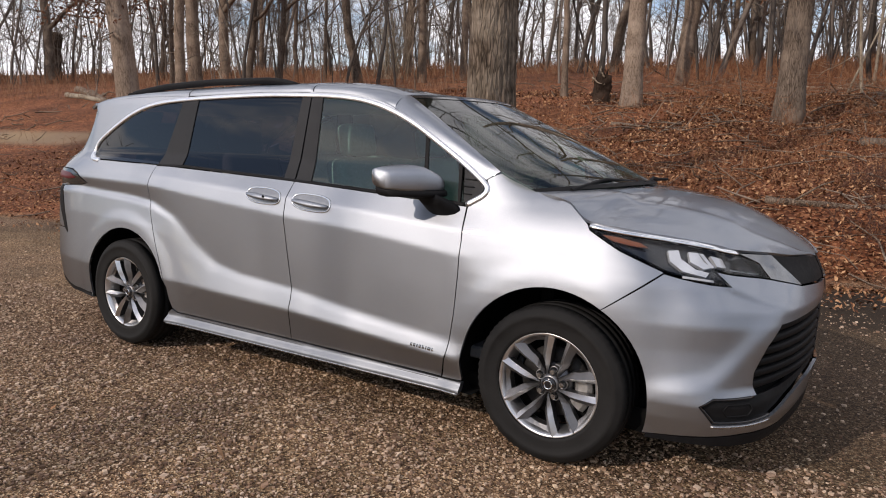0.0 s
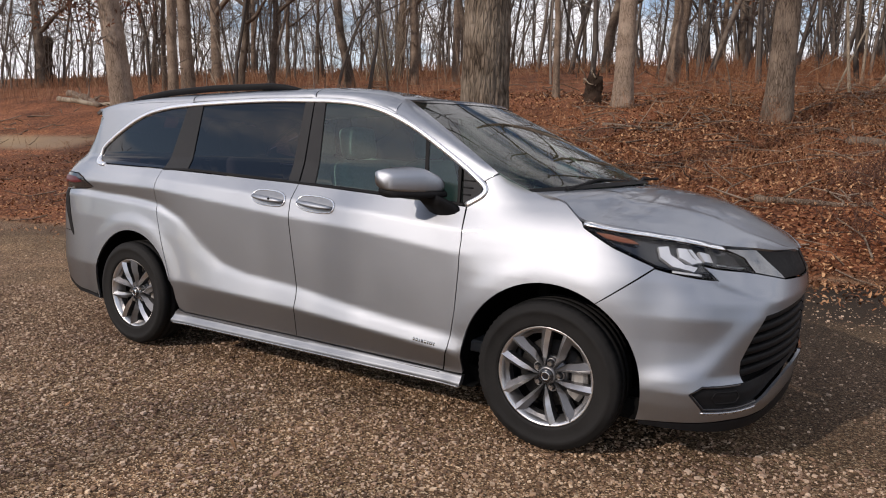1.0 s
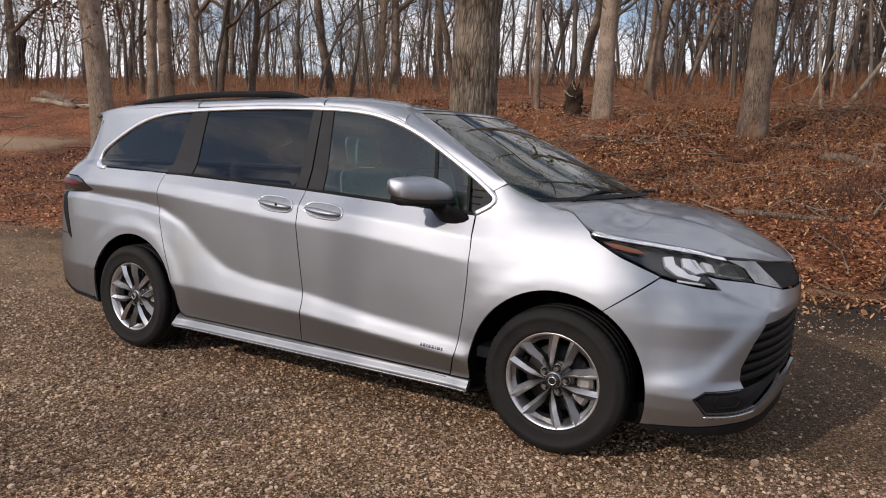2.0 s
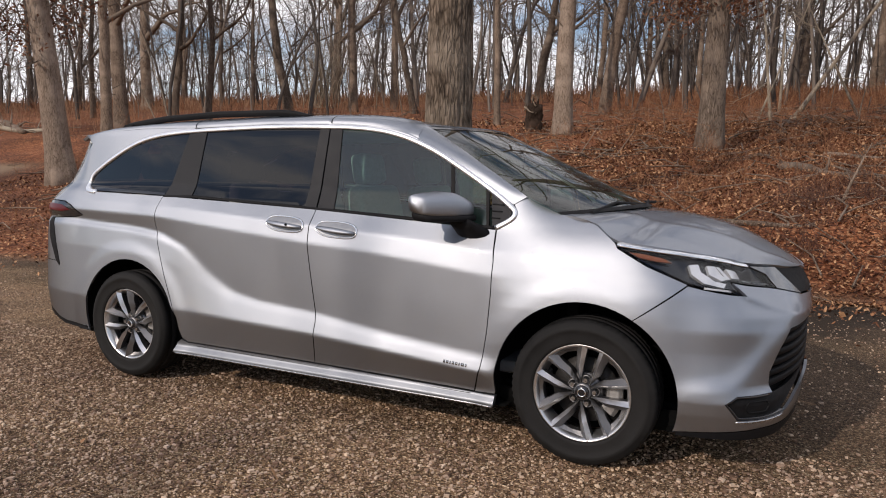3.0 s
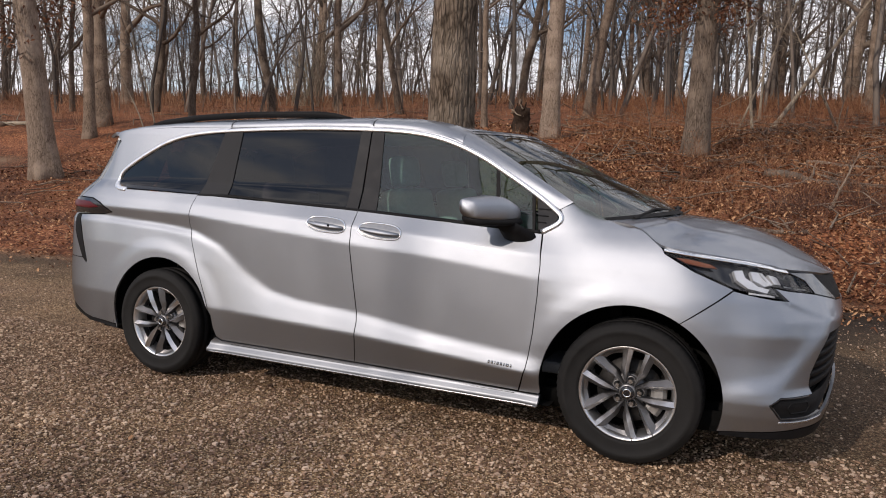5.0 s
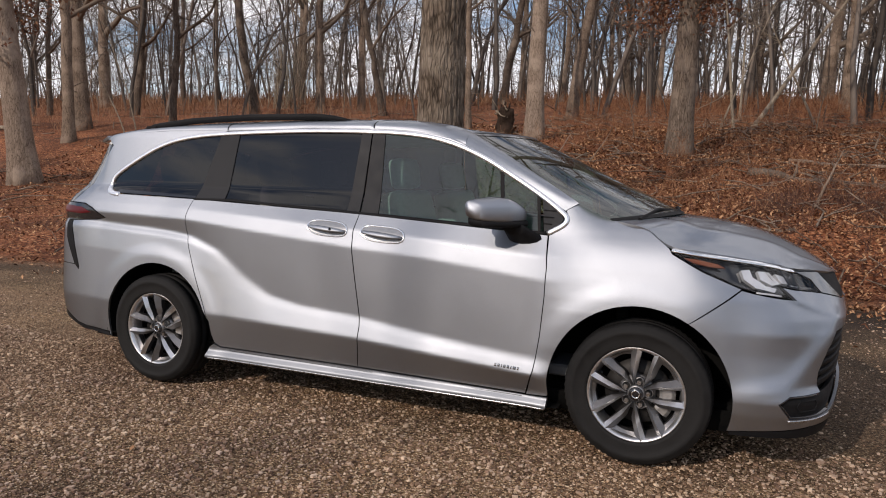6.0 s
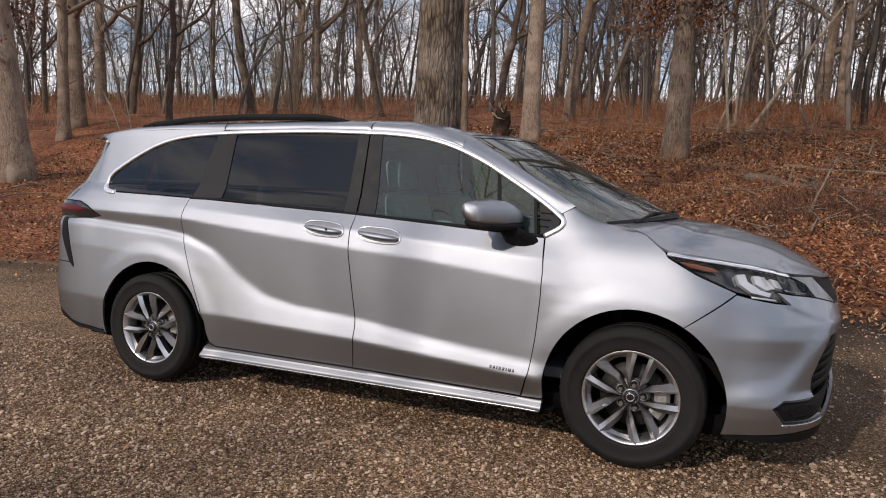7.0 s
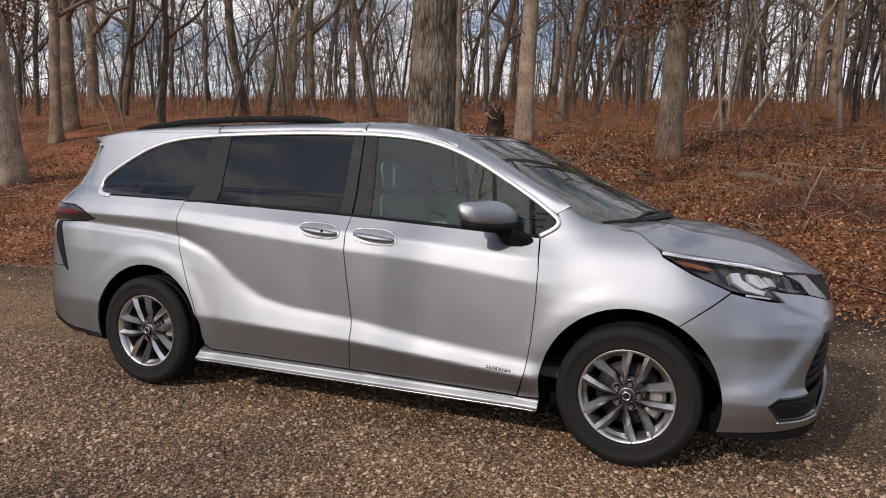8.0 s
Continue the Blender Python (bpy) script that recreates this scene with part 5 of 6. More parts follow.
# ---- the woods ----
GREY = "tall bare tree with a grey-brown ridged trunk on the leafy bank"
DARKT = "slender bare tree with dark bark on the wooded bank"
tree("oak_tree", "massive bare oak with a deeply furrowed trunk at the lot's edge", -2.15, 5.15, .66, 19, (0, .01), BARK_OAK, 11, .24, 35, 3, .012, furrow=.024, flare=.22, forks=7, stout=.48)
tree("oak_tree", "large oak with grey bark and russet leaves clinging low down", -17.2, 9.7, .74, 20, (-.060, -.082), BARK_SUNLIT, 12, .27, 11, 3, .014, 28, leaves=2200, low_twigs=30, flare=.38, low_from=3.3)
tree("oak_tree", "large oak with pale bark and russet leaves above its trunk", .3, 17.6, .68, 19, (.012, 0), BARK_SHADED, 13, .195, 14, 3, .012, 28, leaves=5200, low_twigs=34, flare=.3, low_from=3.7)
tree("tree", "tall bare tree with a pale mottled trunk on the bank", -4.9, 20.2, .62, 19, (.022, 0), BARK_SUNLIT, 14, .36, 9, 3, .012, 24, low_twigs=5)
# x, y, diameter, height, lean, bark, first limb
LOWER_BELT = [
    (-21.7, 14.8, .45, 17, (.0, 0), BARK_GREY, .28), (-24.3, 17.6, .62, 19, (-.03, 0), BARK_GREY, .3), (-33, 22.8, .30, 14, (.02, 0), BARK_DARK, .3),
    (-39, 31.8, .78, 20, (.01, 0), BARK_GREY, .22), (-28.5, 24.5, .42, 17, (.04, 0), BARK_DARK, .22), (-23.2, 21.7, .33, 16, (.02, 0), BARK_DARK, .3),
    (-29.9, 32.5, .26, 15, (0, 0), BARK_DARK, .3), (-21.7, 26, .50, 18, (-.13, 0), BARK_DARK, .4), (-31.2, 43.8, .78, 20, (.01, 0), BARK_GREY, .25),
    (-20, 29.6, .50, 18, (-.02, 0), BARK_GREY, .28), (-19, 32.5, .48, 18, (-.01, 0), BARK_GREY, .3)]
MIDDLE_BELT = [
    (-14.7, 27.1, .34, 14, (-.22, 0), BARK_DARK, .3), (-8.2, 22.2, .28, 15, (-.03, 0), BARK_GREY, .36), (-14.1, 44.7, .58, 19, (.14, 0), BARK_DARK, .25),
    (-15.8, 54.8, .60, 20, (.02, 0), BARK_GREY, .3), (-5.8, 30.3, .62, 19, (.12, 0), BARK_GREY, .34), (-11.4, 51.7, .48, 19, (.02, 0), BARK_GREY, .3),
    (-8.8, 58, .48, 19, (0, 0), BARK_GREY, .3), (-6.6, 53.7, .58, 18, (.03, 0), BARK_DARK, .2), (3.1, 61.5, .75, 20, (.01, 0), BARK_GREY, .2),
    (8.0, 57.1, .95, 21, (.05, 0), BARK_GREY, .25), (7.4, 41.2, .60, 19, (.03, 0), BARK_GREY, .28)]
UPPER_BELT = [
    (9.4, 38.1, .50, 18, (0, 0), BARK_GREY, .3), (10.9, 60, .45, 18, (-.06, 0), BARK_DARK, .25), (-54.2, 27.2, .72, 19, (-.14, 0), BARK_DARK, .2),
    (-57, 35, .48, 18, (-.04, 0), BARK_DARK, .2), (-48, 33, .40, 17, (.14, 0), BARK_DARK, .2), (-44, 40, .42, 18, (.03, 0), BARK_GREY, .25),
    (-27, 38, .36, 17, (.02, 0), BARK_GREY, .25), (-36, 36, .38, 17, (-.01, 0), BARK_DARK, .25), (-3.4, 47, .40, 18, (.02, 0), BARK_GREY, .3),
    (14.5, 45, .55, 19, (-.02, 0), BARK_GREY, .3), (17, 33, .50, 18, (.03, 0), BARK_GREY, .3)]
for k, (x, y, dia, tall, lean, bark, clear) in enumerate(LOWER_BELT + MIDDLE_BELT + UPPER_BELT):
    tree("tree", DARKT if bark is BARK_DARK else GREY, x, y, dia, tall, lean, bark, 40 + k, clear * .75, 11, 2, .075 if bark is BARK_DARK else .045, 12, low_twigs=9, stout=1.15, group="bare trees on the bank")

# pale dead saplings beside the oak
for k, (x, y, dia, tall, lean) in enumerate([(1.7, 25.9, .13, 7, (-.12, 0)), (2.5, 27.9, .20, 8.5, (.62, 0)), (4.9, 29.5, .12, 5, (-.45, 0)), (1.2, 26.6, .09, 5.5, (.35, 0)), (1.9, 32, .14, 7, (.02, 0))]):
    tree("dead_sapling", "thin pale dead sapling leaning on the wooded bank", x, y, dia, tall, lean, BARK_PALE, 90 + k, .5, 4, 1, .03, 9, low_twigs=3, group="dead saplings")


def sapling(x, y, tall, lean, seed, pale=False):
    rng = np.random.default_rng(seed)
    ob = new("sapling")
    ob.location = (x, y, height(x, y) - .05)
    b = Buf()
    q = wander(rng, (0, 0, 0), (lean, 0, 1), tall, 9, .06)
    b.tube(q, np.linspace(.032, .008, 10), 6, cap=False)
    child("stem", b.mesh("stem", BARK_PALE if pale else BARK_GREY), ob)
    c = Buf()
    branch_out(c, rng, q, .022, tall * .3, 2, 8, .25, 4)
    tagged(child("twig_mass", c.mesh("twig_mass", BARK_PALE if pale else TWIG), ob), kind="stuff")
    tagged(ob, "thin pale leafless sapling on the bank" if pale else "thin grey leafless sapling on the bank", "sapling", "saplings on the bank")


for k, (x, y, tall, lean, pale) in enumerate([(-20.4, 16.3, 3.6, -.35, True), (-19.5, 16, 4.6, -.08, True), (-22.1, 31.1, 4.5, .1, True), (-18.8, 30.1, 3.5, .15, True), (-14.2, 25.1, 6, -.1, False), (-15, 30.3, 5.5, .05, False),
                                              (-3.6, 48.9, 6, 0, False), (4.6, 25.5, 3, .1, False), (3.2, 9.3, 1.1, .25, False), (-1.5, 21, 2.6, .05, False), (7.4, 44, 5, -.1, True), (-27, 20, 4.5, .1, False), (-13, 19, 4.8, -.12, False)]):
    sapling(x, y, tall, lean, 300 + k, pale)


def thicket(x, y):
    """A broken trunk grown over with upright shoots."""
    rng = np.random.default_rng(55)
    ob = new("shrub")
    ob.location = (x, y, height(x, y) - .1)
    b = Buf()
    for k in range(70):
        p = np.array([rng.normal(0, .55), rng.normal(0, .4), 0])
        q = wander(rng, p, (rng.normal(0, .16), rng.normal(0, .16), 1), rng.uniform(2.5, 7), 6, .1)
        b.tube(q, np.linspace(.035, .010, 7), 4, cap=False)
        branch_out(b, rng, q, .02, 1.1, 1, 6, .3, 3)
    tagged(child("shoot_mass", b.mesh("shoot_mass", BARK_PALE), ob), kind="stuff")
    tagged(ob, "dense thicket of tan upright shoots among the trees", "shrub")


thicket(-26, 34.5)


def sticks():
    """Dead twigs strewn over the leaves."""
    rng = np.random.default_rng(61)
    b = Buf()
    for k in range(1100):
        d = .4 + 30 * rng.random() ** 1.4
        x = rng.uniform(-30, 10) if rng.random() < .5 else rng.uniform(-6, 9)
        y = 4.2 + .19 * x + d
        ln = rng.uniform(.2, .9) * (1 + d / 22)
        a = rng.uniform(0, 6.28)
        p = np.array([x, y, height(x, y) + .05])
        e = np.array([x + math.cos(a) * ln, y + math.sin(a) * ln, 0])
        e[2] = height(e[0], e[1]) + rng.uniform(.03, .25)
        m = (p + e) / 2 + rng.normal(0, .09 * ln, 3)
        r = rng.uniform(.005, .016) * (1 + d / 18)
        b.tube([p, m, e], (r, r * .8, r * .5), 4, cap=False)
    tagged(new("fallen_twigs", b.mesh("fallen_twigs", BARK_GREY)), "dead twigs strewn over the leaf litter", "twigs", kind="stuff")


sticks()


def stump(name, label, x, y, dia, tall, seed):
    rng = np.random.default_rng(seed)
    ob = new(name)
    ob.location = (x, y, height(x, y))
    b = Buf()
    h = np.linspace(-.2, tall, 12)
    th = np.arange(14) * 2 * math.pi / 14
    rr = np.repeat((dia / 2 * (1.2 - .35 * h / tall))[:, None], 14, 1) * (1 + .16 * np.sin(3 * th + h[:, None]) + rng.normal(0, .13, (12, 14)))
    b.tube(np.stack([h * .12, h * 0, h], 1), rr, 14)
    for k in range(5):
        a = rng.uniform(0, 6.28)
        r = dia * .30
        b.tube([(math.cos(a) * r, math.sin(a) * r, tall - .25), (math.cos(a) * r * 1.1 + tall * .1, math.sin(a) * r, tall + rng.uniform(.0, .22))], [.09, .02], 5)
    child("trunk", b.mesh("trunk", BARK_ROT), ob)
    c = Buf()
    for k in range(4):
        q = wander(rng, (-.25 if k % 2 else .2, -dia * .45, tall * rng.uniform(.55, .9)), (1 if k % 2 else -1, -.15, rng.uniform(-.3, .3)), rng.uniform(.4, .75), 4, .35)
        c.tube(q, np.linspace(.032, .012, 5), 6)
    child("snag", c.mesh("snag", BARK_PALE), ob, "splintered pale dead branch")
    tagged(ob, label, "tree stump")


stump("tree_stump", "rotten dark broken stump with splintered pale wood", -6.4, 21.3, .60, .95, 5)
stump("tree_stump", "tall broken dark snag among far trees", -62, 32, .8, 4.2, 6)


def fallen(name, label, a, b, r0, r1, bark, seed, twigs=4):
    rng = np.random.default_rng(seed)
    n = 10
    xy = np.linspace(a, b, n)
    pts = np.array([(x, y, height(x, y) + r0 * .55) for x, y in xy])
    pts[:, 2] += np.cumsum(rng.normal(0, .012, n))
    pts[:, 1] += np.cumsum(rng.normal(0, .04, n))
    ob = new(name)
    ob.location = pts[0]
    buf = Buf()
    q = pts - pts[0]
    rr = np.repeat(np.linspace(r0, r1, n)[:, None], 10, 1) * (1 + rng.normal(0, .07, (n, 10)))
    buf.tube(q, rr, 10)
    for k in range(twigs):
        i = rng.integers(2, n - 1)
        s = wander(rng, q[i], (rng.uniform(-1, 1), rng.uniform(-.6, .6), rng.uniform(.1, .7)), rng.uniform(.3, 1.1), 4, .25)
        buf.tube(s, np.linspace(r1 * .6, .008, 5), 5)
    child("wood", buf.mesh("wood", bark), ob)
    tagged(ob, label, "fallen log")


fallen("fallen_log", "weathered fallen branch lying in dry leaves", (1.35, 6.6), (2.75, 6.95), .055, .03, BARK_GREY, 3, 3)
fallen("fallen_log", "fallen grey trunk lying across the leafy slope", (-37, 19.4), (-28.5, 15.8), .22, .12, BARK_GREY, 4, 6)
fallen("fallen_log", "fallen grey trunk lying across the leafy slope", (-33, 16.5), (-26, 16.2), .15, .07, BARK_PALE, 7, 6)
fallen("fallen_log", "pale fallen pole lying on the wooded slope", (-1.5, 30), (4.5, 28.5), .08, .04, BARK_PALE, 8, 4)
fallen("fallen_log", "broken branch lying in brown leaves", (-3.9, 15.5), (-1.6, 14.8), .06, .03, BARK_GREY, 9, 5)
fallen("fallen_log", "broken branch lying in brown leaves", (3.2, 16.5), (6.8, 15.2), .07, .03, BARK_GREY, 10, 5)
fallen("fallen_log", "dark rotting log half sunk in leaves", (2.2, 13.2), (4.9, 12.4), .12, .08, BARK_DARK, 14, 5)
fallen("fallen_log", "leaning broken pole among the far trunks", (-23.8, 27.6), (-21.9, 26.2), .08, .05, BARK_DARK, 15, 2)


def far_woods():
    """The crowded trees towards the crest, too many to count."""
    rng = np.random.default_rng(77)
    b = Buf()
    n = 0
    while n < 720:
        az = rng.uniform(-1.30, .40) if n < 400 else rng.uniform(-.95, -.25) if n < 430 else rng.uniform(-.15, .62)
        dist = rng.uniform(55, 118) if rng.random() < .85 else rng.uniform(34, 55)
        x, y = 2 + math.sin(az) * dist, -4 + math.cos(az) * dist
        d = y - 4.2 - .19 * x
        if d < 22:
            continue
        n += 1
        z = float(rise(x, y))
        young = rng.random() < .35
        tall = rng.uniform(5, 11) if young else rng.uniform(12, 20)
        r = rng.uniform(.02, .05) if young else rng.uniform(.05, .15) if az < -.4 else rng.uniform(.06, .19)
        pts = wander(rng, (x, y, z - .3), (rng.normal(0, .07), rng.normal(0, .07), 1), tall, 9, .085)
        b.tube(pts, r * np.linspace(1.15, .2, 10), 4, cap=False)
        stems = [(pts, r, 7)]
        for f in range(0 if young else rng.integers(1, 4)):
            i = rng.integers(2, 6)
            az2 = rng.uniform(0, 6.28)
            fork = wander(rng, pts[i], (math.cos(az2) * .6, math.sin(az2) * .6, 1), tall * rng.uniform(.35, .55), 9, .16, .03)
            rf = r * (1.1 - .1 * i) * rng.uniform(.5, .8)
            b.tube(fork, rf * np.linspace(1, .2, 10), 4, cap=False)
            stems.append((fork, rf, 5))
        for stem, rs, count in stems:
            for k in range(count):
                i = rng.integers(2, 10)
                az2 = rng.uniform(0, 6.28)
                ln = tall * rng.uniform(.12, .30)
                q = wander(rng, stem[i], (math.cos(az2), math.sin(az2), rng.uniform(.1, 1.2)), ln, 4, .24, .06)
                b.tube(q, max(rs * .30, .02) * np.linspace(1, .3, 5), 3, cap=False)
                for j in range(6):
                    m = rng.integers(1, 5)
                    w = wander(rng, q[m], (rng.normal(0, 1), rng.normal(0, 1), rng.uniform(-.1, 1.2)), ln * rng.uniform(.25, .6), 1, .25)
                    b.tube(w, (.015, .006), 3, cap=False)
    for k in range(50):
        az = rng.uniform(-1.3, -.05)
        dist = rng.uniform(62, 118)
        x, y = 2 + math.sin(az) * dist, -4 + math.cos(az) * dist
        tall = rng.uniform(11, 19)
        r = rng.uniform(.07, .2)
        pts = wander(rng, (x, y, float(rise(x, y)) - .3), (rng.normal(0, .05), rng.normal(0, .05), 1), tall, 5, .09)
        b.tube(pts, r * np.linspace(1.1, .25, 6), 4, cap=False)
        for j in range(15):
            i = rng.integers(1, 6)
            e = pts[i] + np.array([rng.normal(0, 1), rng.normal(0, 1), rng.uniform(.3, 1.4)]) * tall * .11
            b.tube([pts[i], (pts[i] + e) / 2 + rng.normal(0, .15, 3), e], (r * .35, .03, .015), 3, cap=False)
    for k in range(720):
        az = rng.uniform(-1.3, -.2) if k < 640 else rng.uniform(-.2, .5)
        dist = rng.uniform(58, 112)
        x, y = 2 + math.sin(az) * dist, -4 + math.cos(az) * dist
        tall = rng.uniform(4, 10)
        r = rng.uniform(.018, .045)
        pts = wander(rng, (x, y, float(rise(x, y)) - .2), (rng.normal(0, .09), rng.normal(0, .09), 1), tall, 5, .09)
        b.tube(pts, r * np.linspace(1.1, .3, 6), 3, cap=False)
        for j in range(14):
            i = rng.integers(1, 6)
            q = wander(rng, pts[i], (rng.normal(0, .8), rng.normal(0, .8), rng.uniform(.3, 1.5)), tall * rng.uniform(.14, .34), 2, .25, .06)
            b.tube(q, (.017, .012, .006), 3, cap=False)
    low = Buf()
    for k in range(1500):
        az = rng.uniform(-1.25, .45)
        dist = rng.uniform(48, 92)
        x, y = 2 + math.sin(az) * dist, -4 + math.cos(az) * dist
        if y - 4.2 - .19 * x < 30:
            continue
        z = float(rise(x, y)) - .1
        for j in range(7):
            e = rng.normal(0, .6, 2)
            t = rng.uniform(.3, 1.1)
            low.tube([(x + e[0], y + e[1], z), (x + e[0] * 1.5 + rng.normal(0, .3), y + e[1] * 1.5, z + t)], (.028, .012), 3, cap=False)
    for k in range(430):
        az = rng.uniform(-1.25, -.45)
        dist = rng.uniform(30, 62)
        x, y = 2 + math.sin(az) * dist, -4 + math.cos(az) * dist
        if y - 4.2 - .19 * x < 17:
            continue
        z = height(x, y) - .05
        for j in range(11):
            e = rng.normal(0, .55, 2)
            t = rng.uniform(.3, .85)
            low.tube([(x + e[0], y + e[1], z), (x + e[0] + rng.normal(0, .14), y + e[1] + rng.normal(0, .14), z + t)], (.008, .004), 3, cap=False)
    tagged(new("crest_brush", low.mesh("crest_brush", DULL_BRUSH, False)), "russet undergrowth along the wooded crest", "brush", kind="stuff")
    return tagged(new("far_woods", b.mesh("far_woods", FAR_TWIG)), "crowded bare trunks and branches towards the hill crest", "woods", kind="stuff")


far_woods()


def woods_across():
    """The tree line across the lot, which paint and glass reflect."""
    rng = np.random.default_rng(78)
    b = Buf()
    for n in range(320):
        az = rng.uniform(.75, 5.0)
        dist = rng.uniform(42, 72)
        x, y = math.sin(az) * dist, -3 + math.cos(az) * dist
        if y > 2 + .19 * x:
            continue
        tall = rng.uniform(6.5, 11.5)
        r = rng.uniform(.08, .24)
        pts = wander(rng, (x, y, -.2), (rng.normal(0, .05), rng.normal(0, .05), 1), tall, 7, .06)
        b.tube(pts, r * np.linspace(1.1, .25, 8), 5, cap=False)
        for k in range(12):
            i = rng.integers(1, 8)
            az2 = rng.uniform(0, 6.28)
            ln = tall * rng.uniform(.16, .34)
            q = wander(rng, pts[i], (math.cos(az2), math.sin(az2), rng.uniform(.2, 1.2)), ln, 3, .2, .05)
            b.tube(q, r * np.linspace(.4, .14, 4), 3, cap=False)
            for j in range(4):
                m = rng.integers(1, 4)
                s = wander(rng, q[m], (rng.normal(0, 1), rng.normal(0, 1), rng.uniform(.1, 1.2)), ln * .45, 1, .2)
                b.tube(s, (.035, .014), 3, cap=False)
    tagged(new("woods_across", b.mesh("woods_across", FAR_TWIG)), "bare tree line across the gravel lot", "woods", kind="stuff")


woods_across()


def behind_trees():
    """Bare trees across the lot, which the glass and paint reflect."""
    for k, (x, y, dia, tall) in enumerate([(-7.4, -22.5, .24, 14), (-1, -37, .4, 10), (6, -35, .4, 10), (-19, -39, .4, 9), (17, -36, .5, 12), (-36, -42, .45, 9), (-46, -44, .45, 10)]):
        tree("tree", "bare tree standing across the gravel lot", x, y, dia, tall, (0, 0), BARK_DARK, 130 + k, 
             .35 if k == 0 else .2, 13 if k == 0 else 11, 2, .04, 10, stout=1.3 if k == 0 else 1, group="trees across the lot")


behind_trees()


def litter():
    rng = np.random.default_rng(21)
    n = 88000
    u = rng.random(n)
    d = .05 + 22 * u ** 1.6
    x = rng.uniform(-20, 9, n)
    x = np.where(rng.random(n) < .55, rng.uniform(-3, 8, n), x)
    y = 4.2 + .19 * x + d
    few = 1500
    x[:few] = np.where(rng.random(few) < .35, rng.uniform(-9, 5, few), rng.uniform(0, 6, few))
    y[:few] = 4.2 + .19 * x[:few] - np.abs(rng.normal(0, .65, few))
    far = 24
    x[few:few + far] = rng.uniform(-5, 4.5, far)
    y[few:few + far] = rng.uniform(-3, 4, far)
    d[:few + far] = 0
    z = np.array([height(a, b) for a, b in zip(x, y)])
    yaw = rng.uniform(0, 6.28, n)
    s = rng.uniform(.013, .032, n) * (1 + np.clip(d, 0, 22) / 16)
    tilt = rng.normal(0, .55, (n, 2))
    a = np.stack([np.cos(yaw), np.sin(yaw), tilt[:, 0]], 1) * s[:, None]
    b = np.stack([-np.sin(yaw), np.cos(yaw), tilt[:, 1]], 1) * s[:, None] * .5
    c = np.stack([x, y, z + .012 + rng.random(n) * .03], 1)
    up = np.zeros((n, 3))
    up[:, 2] = s * rng.uniform(-.2, .5, n)
    v = np.stack([c - a, c - b * .8 - a * .1 + up, c - b + a * .5 + up * .6, c + a * 1.1, c + b + a * .4 + up * .7, c + b * .9 - a * .3 + up], 1)
    k = np.arange(n)[:, None] * 6
    tris = np.concatenate([k + np.array([t]) for t in ((0, 1, 5), (1, 2, 5), (2, 4, 5), (2, 3, 4))])
    buf = Buf()
    buf.add(v, tris=tris)
    tagged(new("leaf_litter", buf.mesh("leaf_litter", LEAVES, False)), "curled brown fallen leaves covering the bank", "leaves", kind="stuff")


litter()


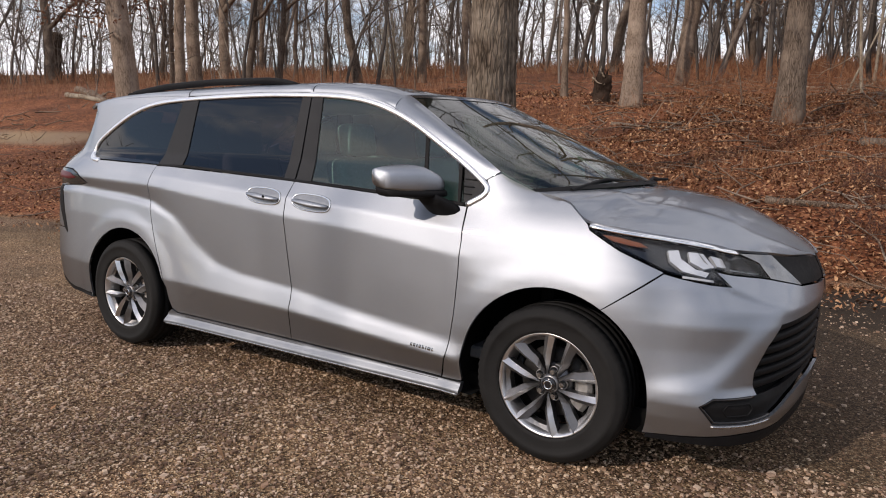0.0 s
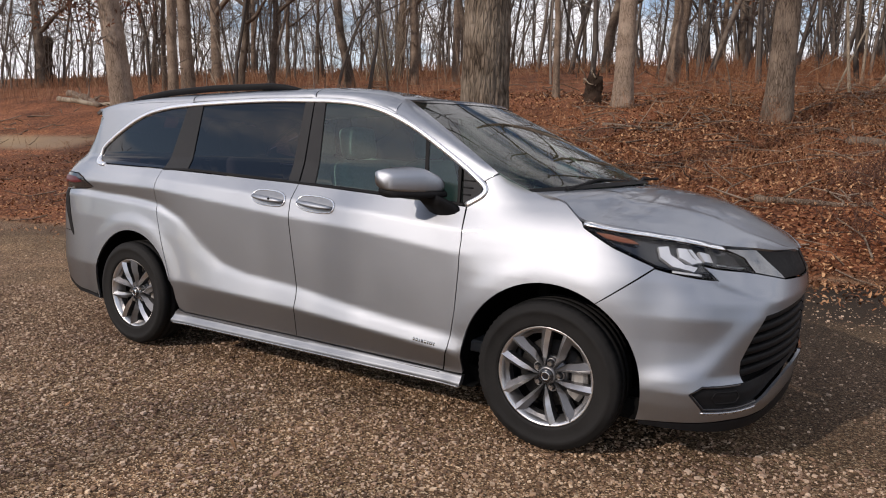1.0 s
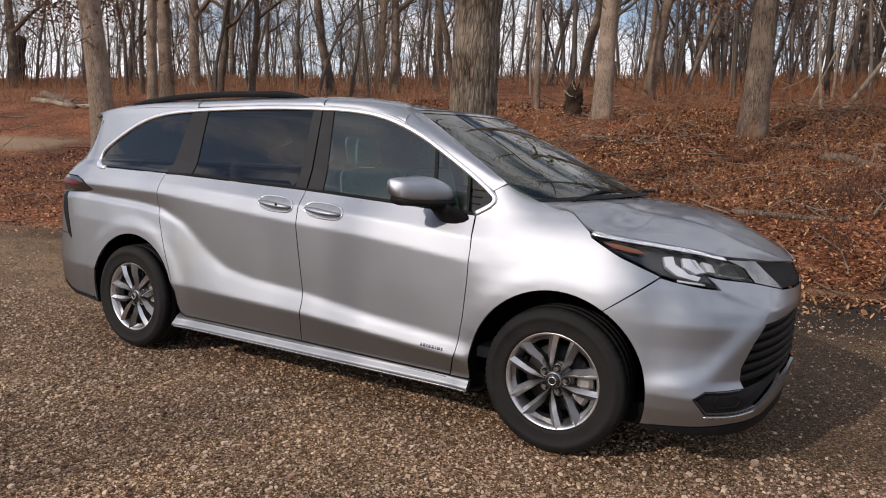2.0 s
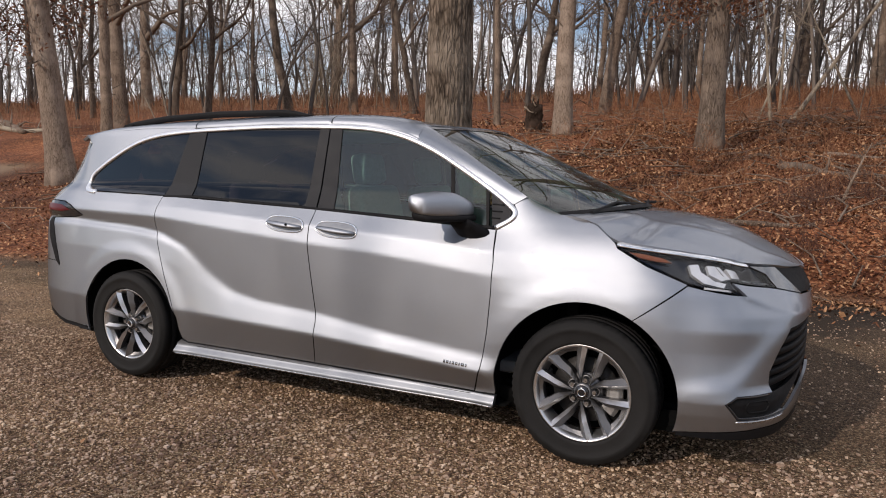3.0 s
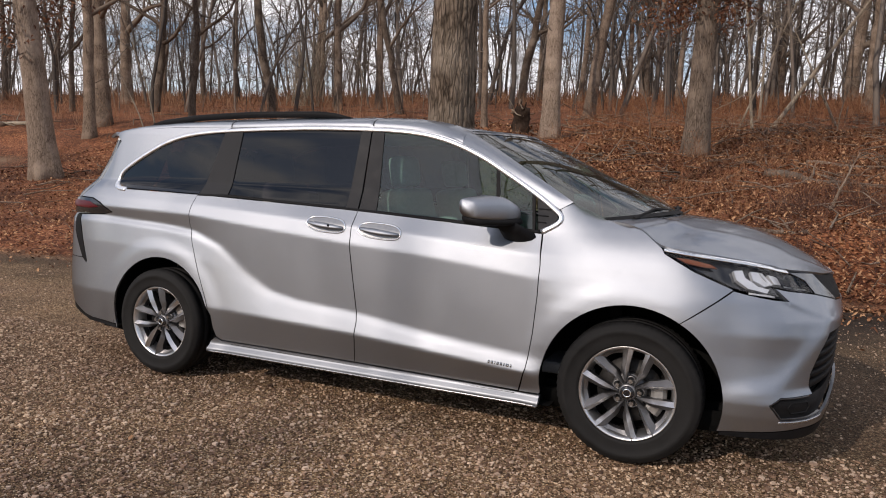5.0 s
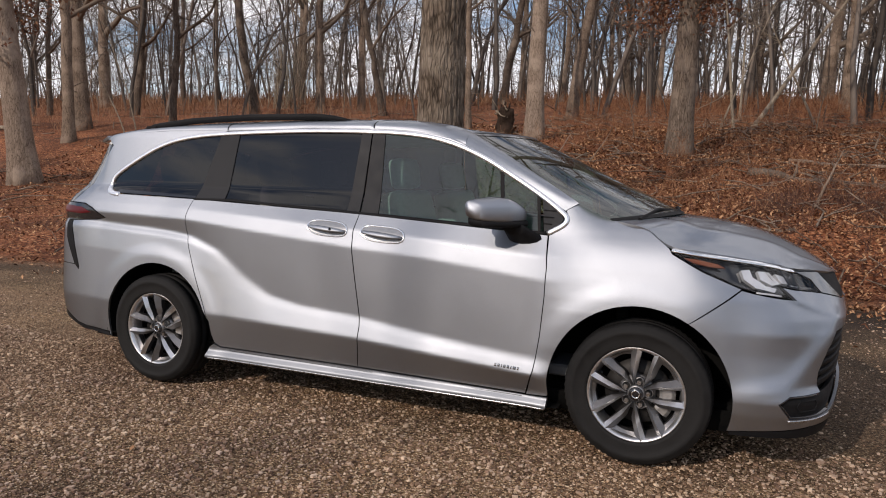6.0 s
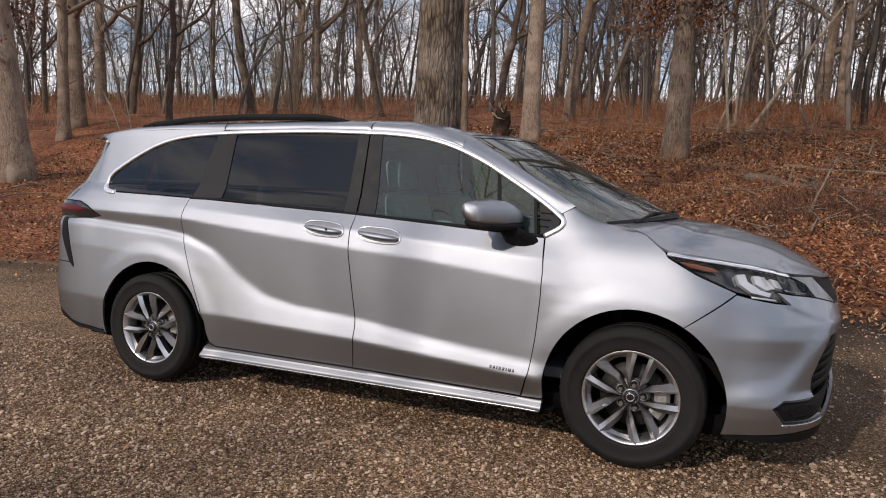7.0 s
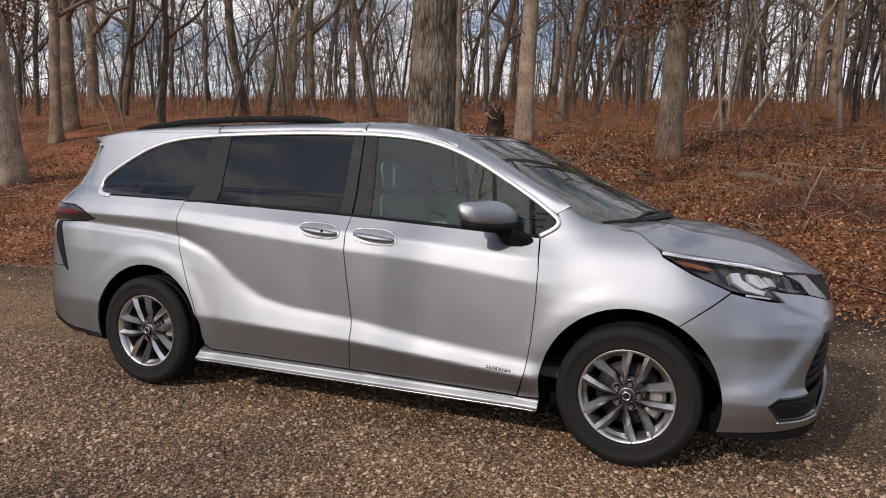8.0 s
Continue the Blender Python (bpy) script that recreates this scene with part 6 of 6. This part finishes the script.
def brush():
    """Dry weeds and twigs standing on the bank."""
    rng = np.random.default_rng(31)
    b = Buf()
    for k in range(3200):
        d = .5 + 46 * rng.random() ** 1.5
        x = rng.uniform(-7, 11) if rng.random() < .6 else rng.uniform(-52, 12)
        y = 4.2 + .19 * x + d
        clump = noise.noise((x * .22, y * .22, 9))
        if clump < -.15 and d < 25:
            continue
        z = height(x, y)
        far = 1 + d / 22
        for j in range(4):
            ln = rng.uniform(.15, .5) * (1 + .5 * (clump + .2)) * min(far, 1.9)
            p = np.array([x + rng.normal(0, .14 * far), y + rng.normal(0, .14 * far), z - .03])
            q = wander(rng, p, (rng.normal(0, .35), rng.normal(0, .35), 1), ln, 2, .2)
            r = .0028 * far
            b.tube(q, (r, r * .7, r * .35), 3, cap=False)
            for i in range(3):
                m = 1 + rng.integers(0, 2)
                s = q[m] + rng.normal(0, 1, 3) * ln * .22 + np.array([0, 0, ln * .12])
                b.tube([q[m], s], (r * .7, r * .4), 3, cap=False)
    # bramble, dense and dark: its colour also carries tree shade on the bank
    dark = Buf()
    for k in range(580):
        x = rng.uniform(2.2, 10)
        d = .7 + 6.5 * rng.random()
        y = 4.2 + .19 * x + d
        if noise.noise((x * .5, y * .5, 3)) < -.12:
            continue
        z = height(x, y)
        for j in range(7):
            p = np.array([x + rng.normal(0, .16), y + rng.normal(0, .16), z - .02])
            q = wander(rng, p, (rng.normal(0, .6), rng.normal(0, .6), 1), rng.uniform(.2, .55), 3, .35)
            dark.tube(q, (.0032, .0028, .002, .001), 3, cap=False)
            for i in range(3):
                m = rng.integers(1, 4)
                dark.tube([q[m], q[m] + rng.normal(0, .09, 3) + np.array([0, 0, .04])], (.002, .001), 3, cap=False)
    tagged(new("bramble", dark.mesh("bramble", BRAMBLE, False)), "dark leafless bramble tangled over the bank's foot", "bramble", kind="stuff")
    tagged(new("dry_brush", b.mesh("dry_brush", BRUSH, False)), "thin russet weeds and twigs standing on the bank", "brush", kind="stuff")


brush()


def gravel():
    rng = np.random.default_rng(41)
    box = np.array([(-1, -1, -1), (1, -1, -1), (1, 1, -1), (-1, 1, -1), (-1, -1, 1), (1, -1, 1), (1, 1, 1), (-1, 1, 1)]) * .66
    faces = np.array([(4, 5, 6), (4, 6, 7), (0, 1, 5), (0, 5, 4), (1, 2, 6), (1, 6, 5), (2, 3, 7), (2, 7, 6), (3, 0, 4), (3, 4, 7)])
    n = 54000
    x = rng.uniform(-4.2, 3.6, n)
    y = rng.uniform(-2.6, -.3, n)
    m = 8000
    x[:m] = rng.uniform(-7, 4.4, m)
    y[:m] = rng.uniform(-2.6, 3.4, m)
    x[m:m + 4000] = rng.uniform(1.6, 5.2, 4000)
    y[m:m + 4000] = rng.uniform(-1.2, 4.2, 4000)
    s = np.clip(rng.lognormal(math.log(.0058), .42, n), .0028, .016)
    z = np.array([height(a, b) for a, b in zip(x, y)])
    k = box[None] * (s[:, None, None] * rng.uniform(.6, 1.25, (n, 1, 3))) * rng.uniform(.72, 1.25, (n, 8, 1))
    yaw = rng.uniform(0, 6.28, n)
    c, q = np.cos(yaw)[:, None], np.sin(yaw)[:, None]
    v = np.stack([k[..., 0] * c - k[..., 1] * q, k[..., 0] * q + k[..., 1] * c, k[..., 2] * .75], -1)
    v += np.stack([x, y, z + s * .22], 1)[:, None, :]
    b = Buf()
    b.add(v, tris=(np.arange(n)[:, None, None] * 8 + faces[None]).reshape(-1, 3))
    tagged(new("gravel", b.mesh("gravel", STONES, False)), "loose tan and brown gravel stones on the lot", "gravel", kind="stuff")


gravel()
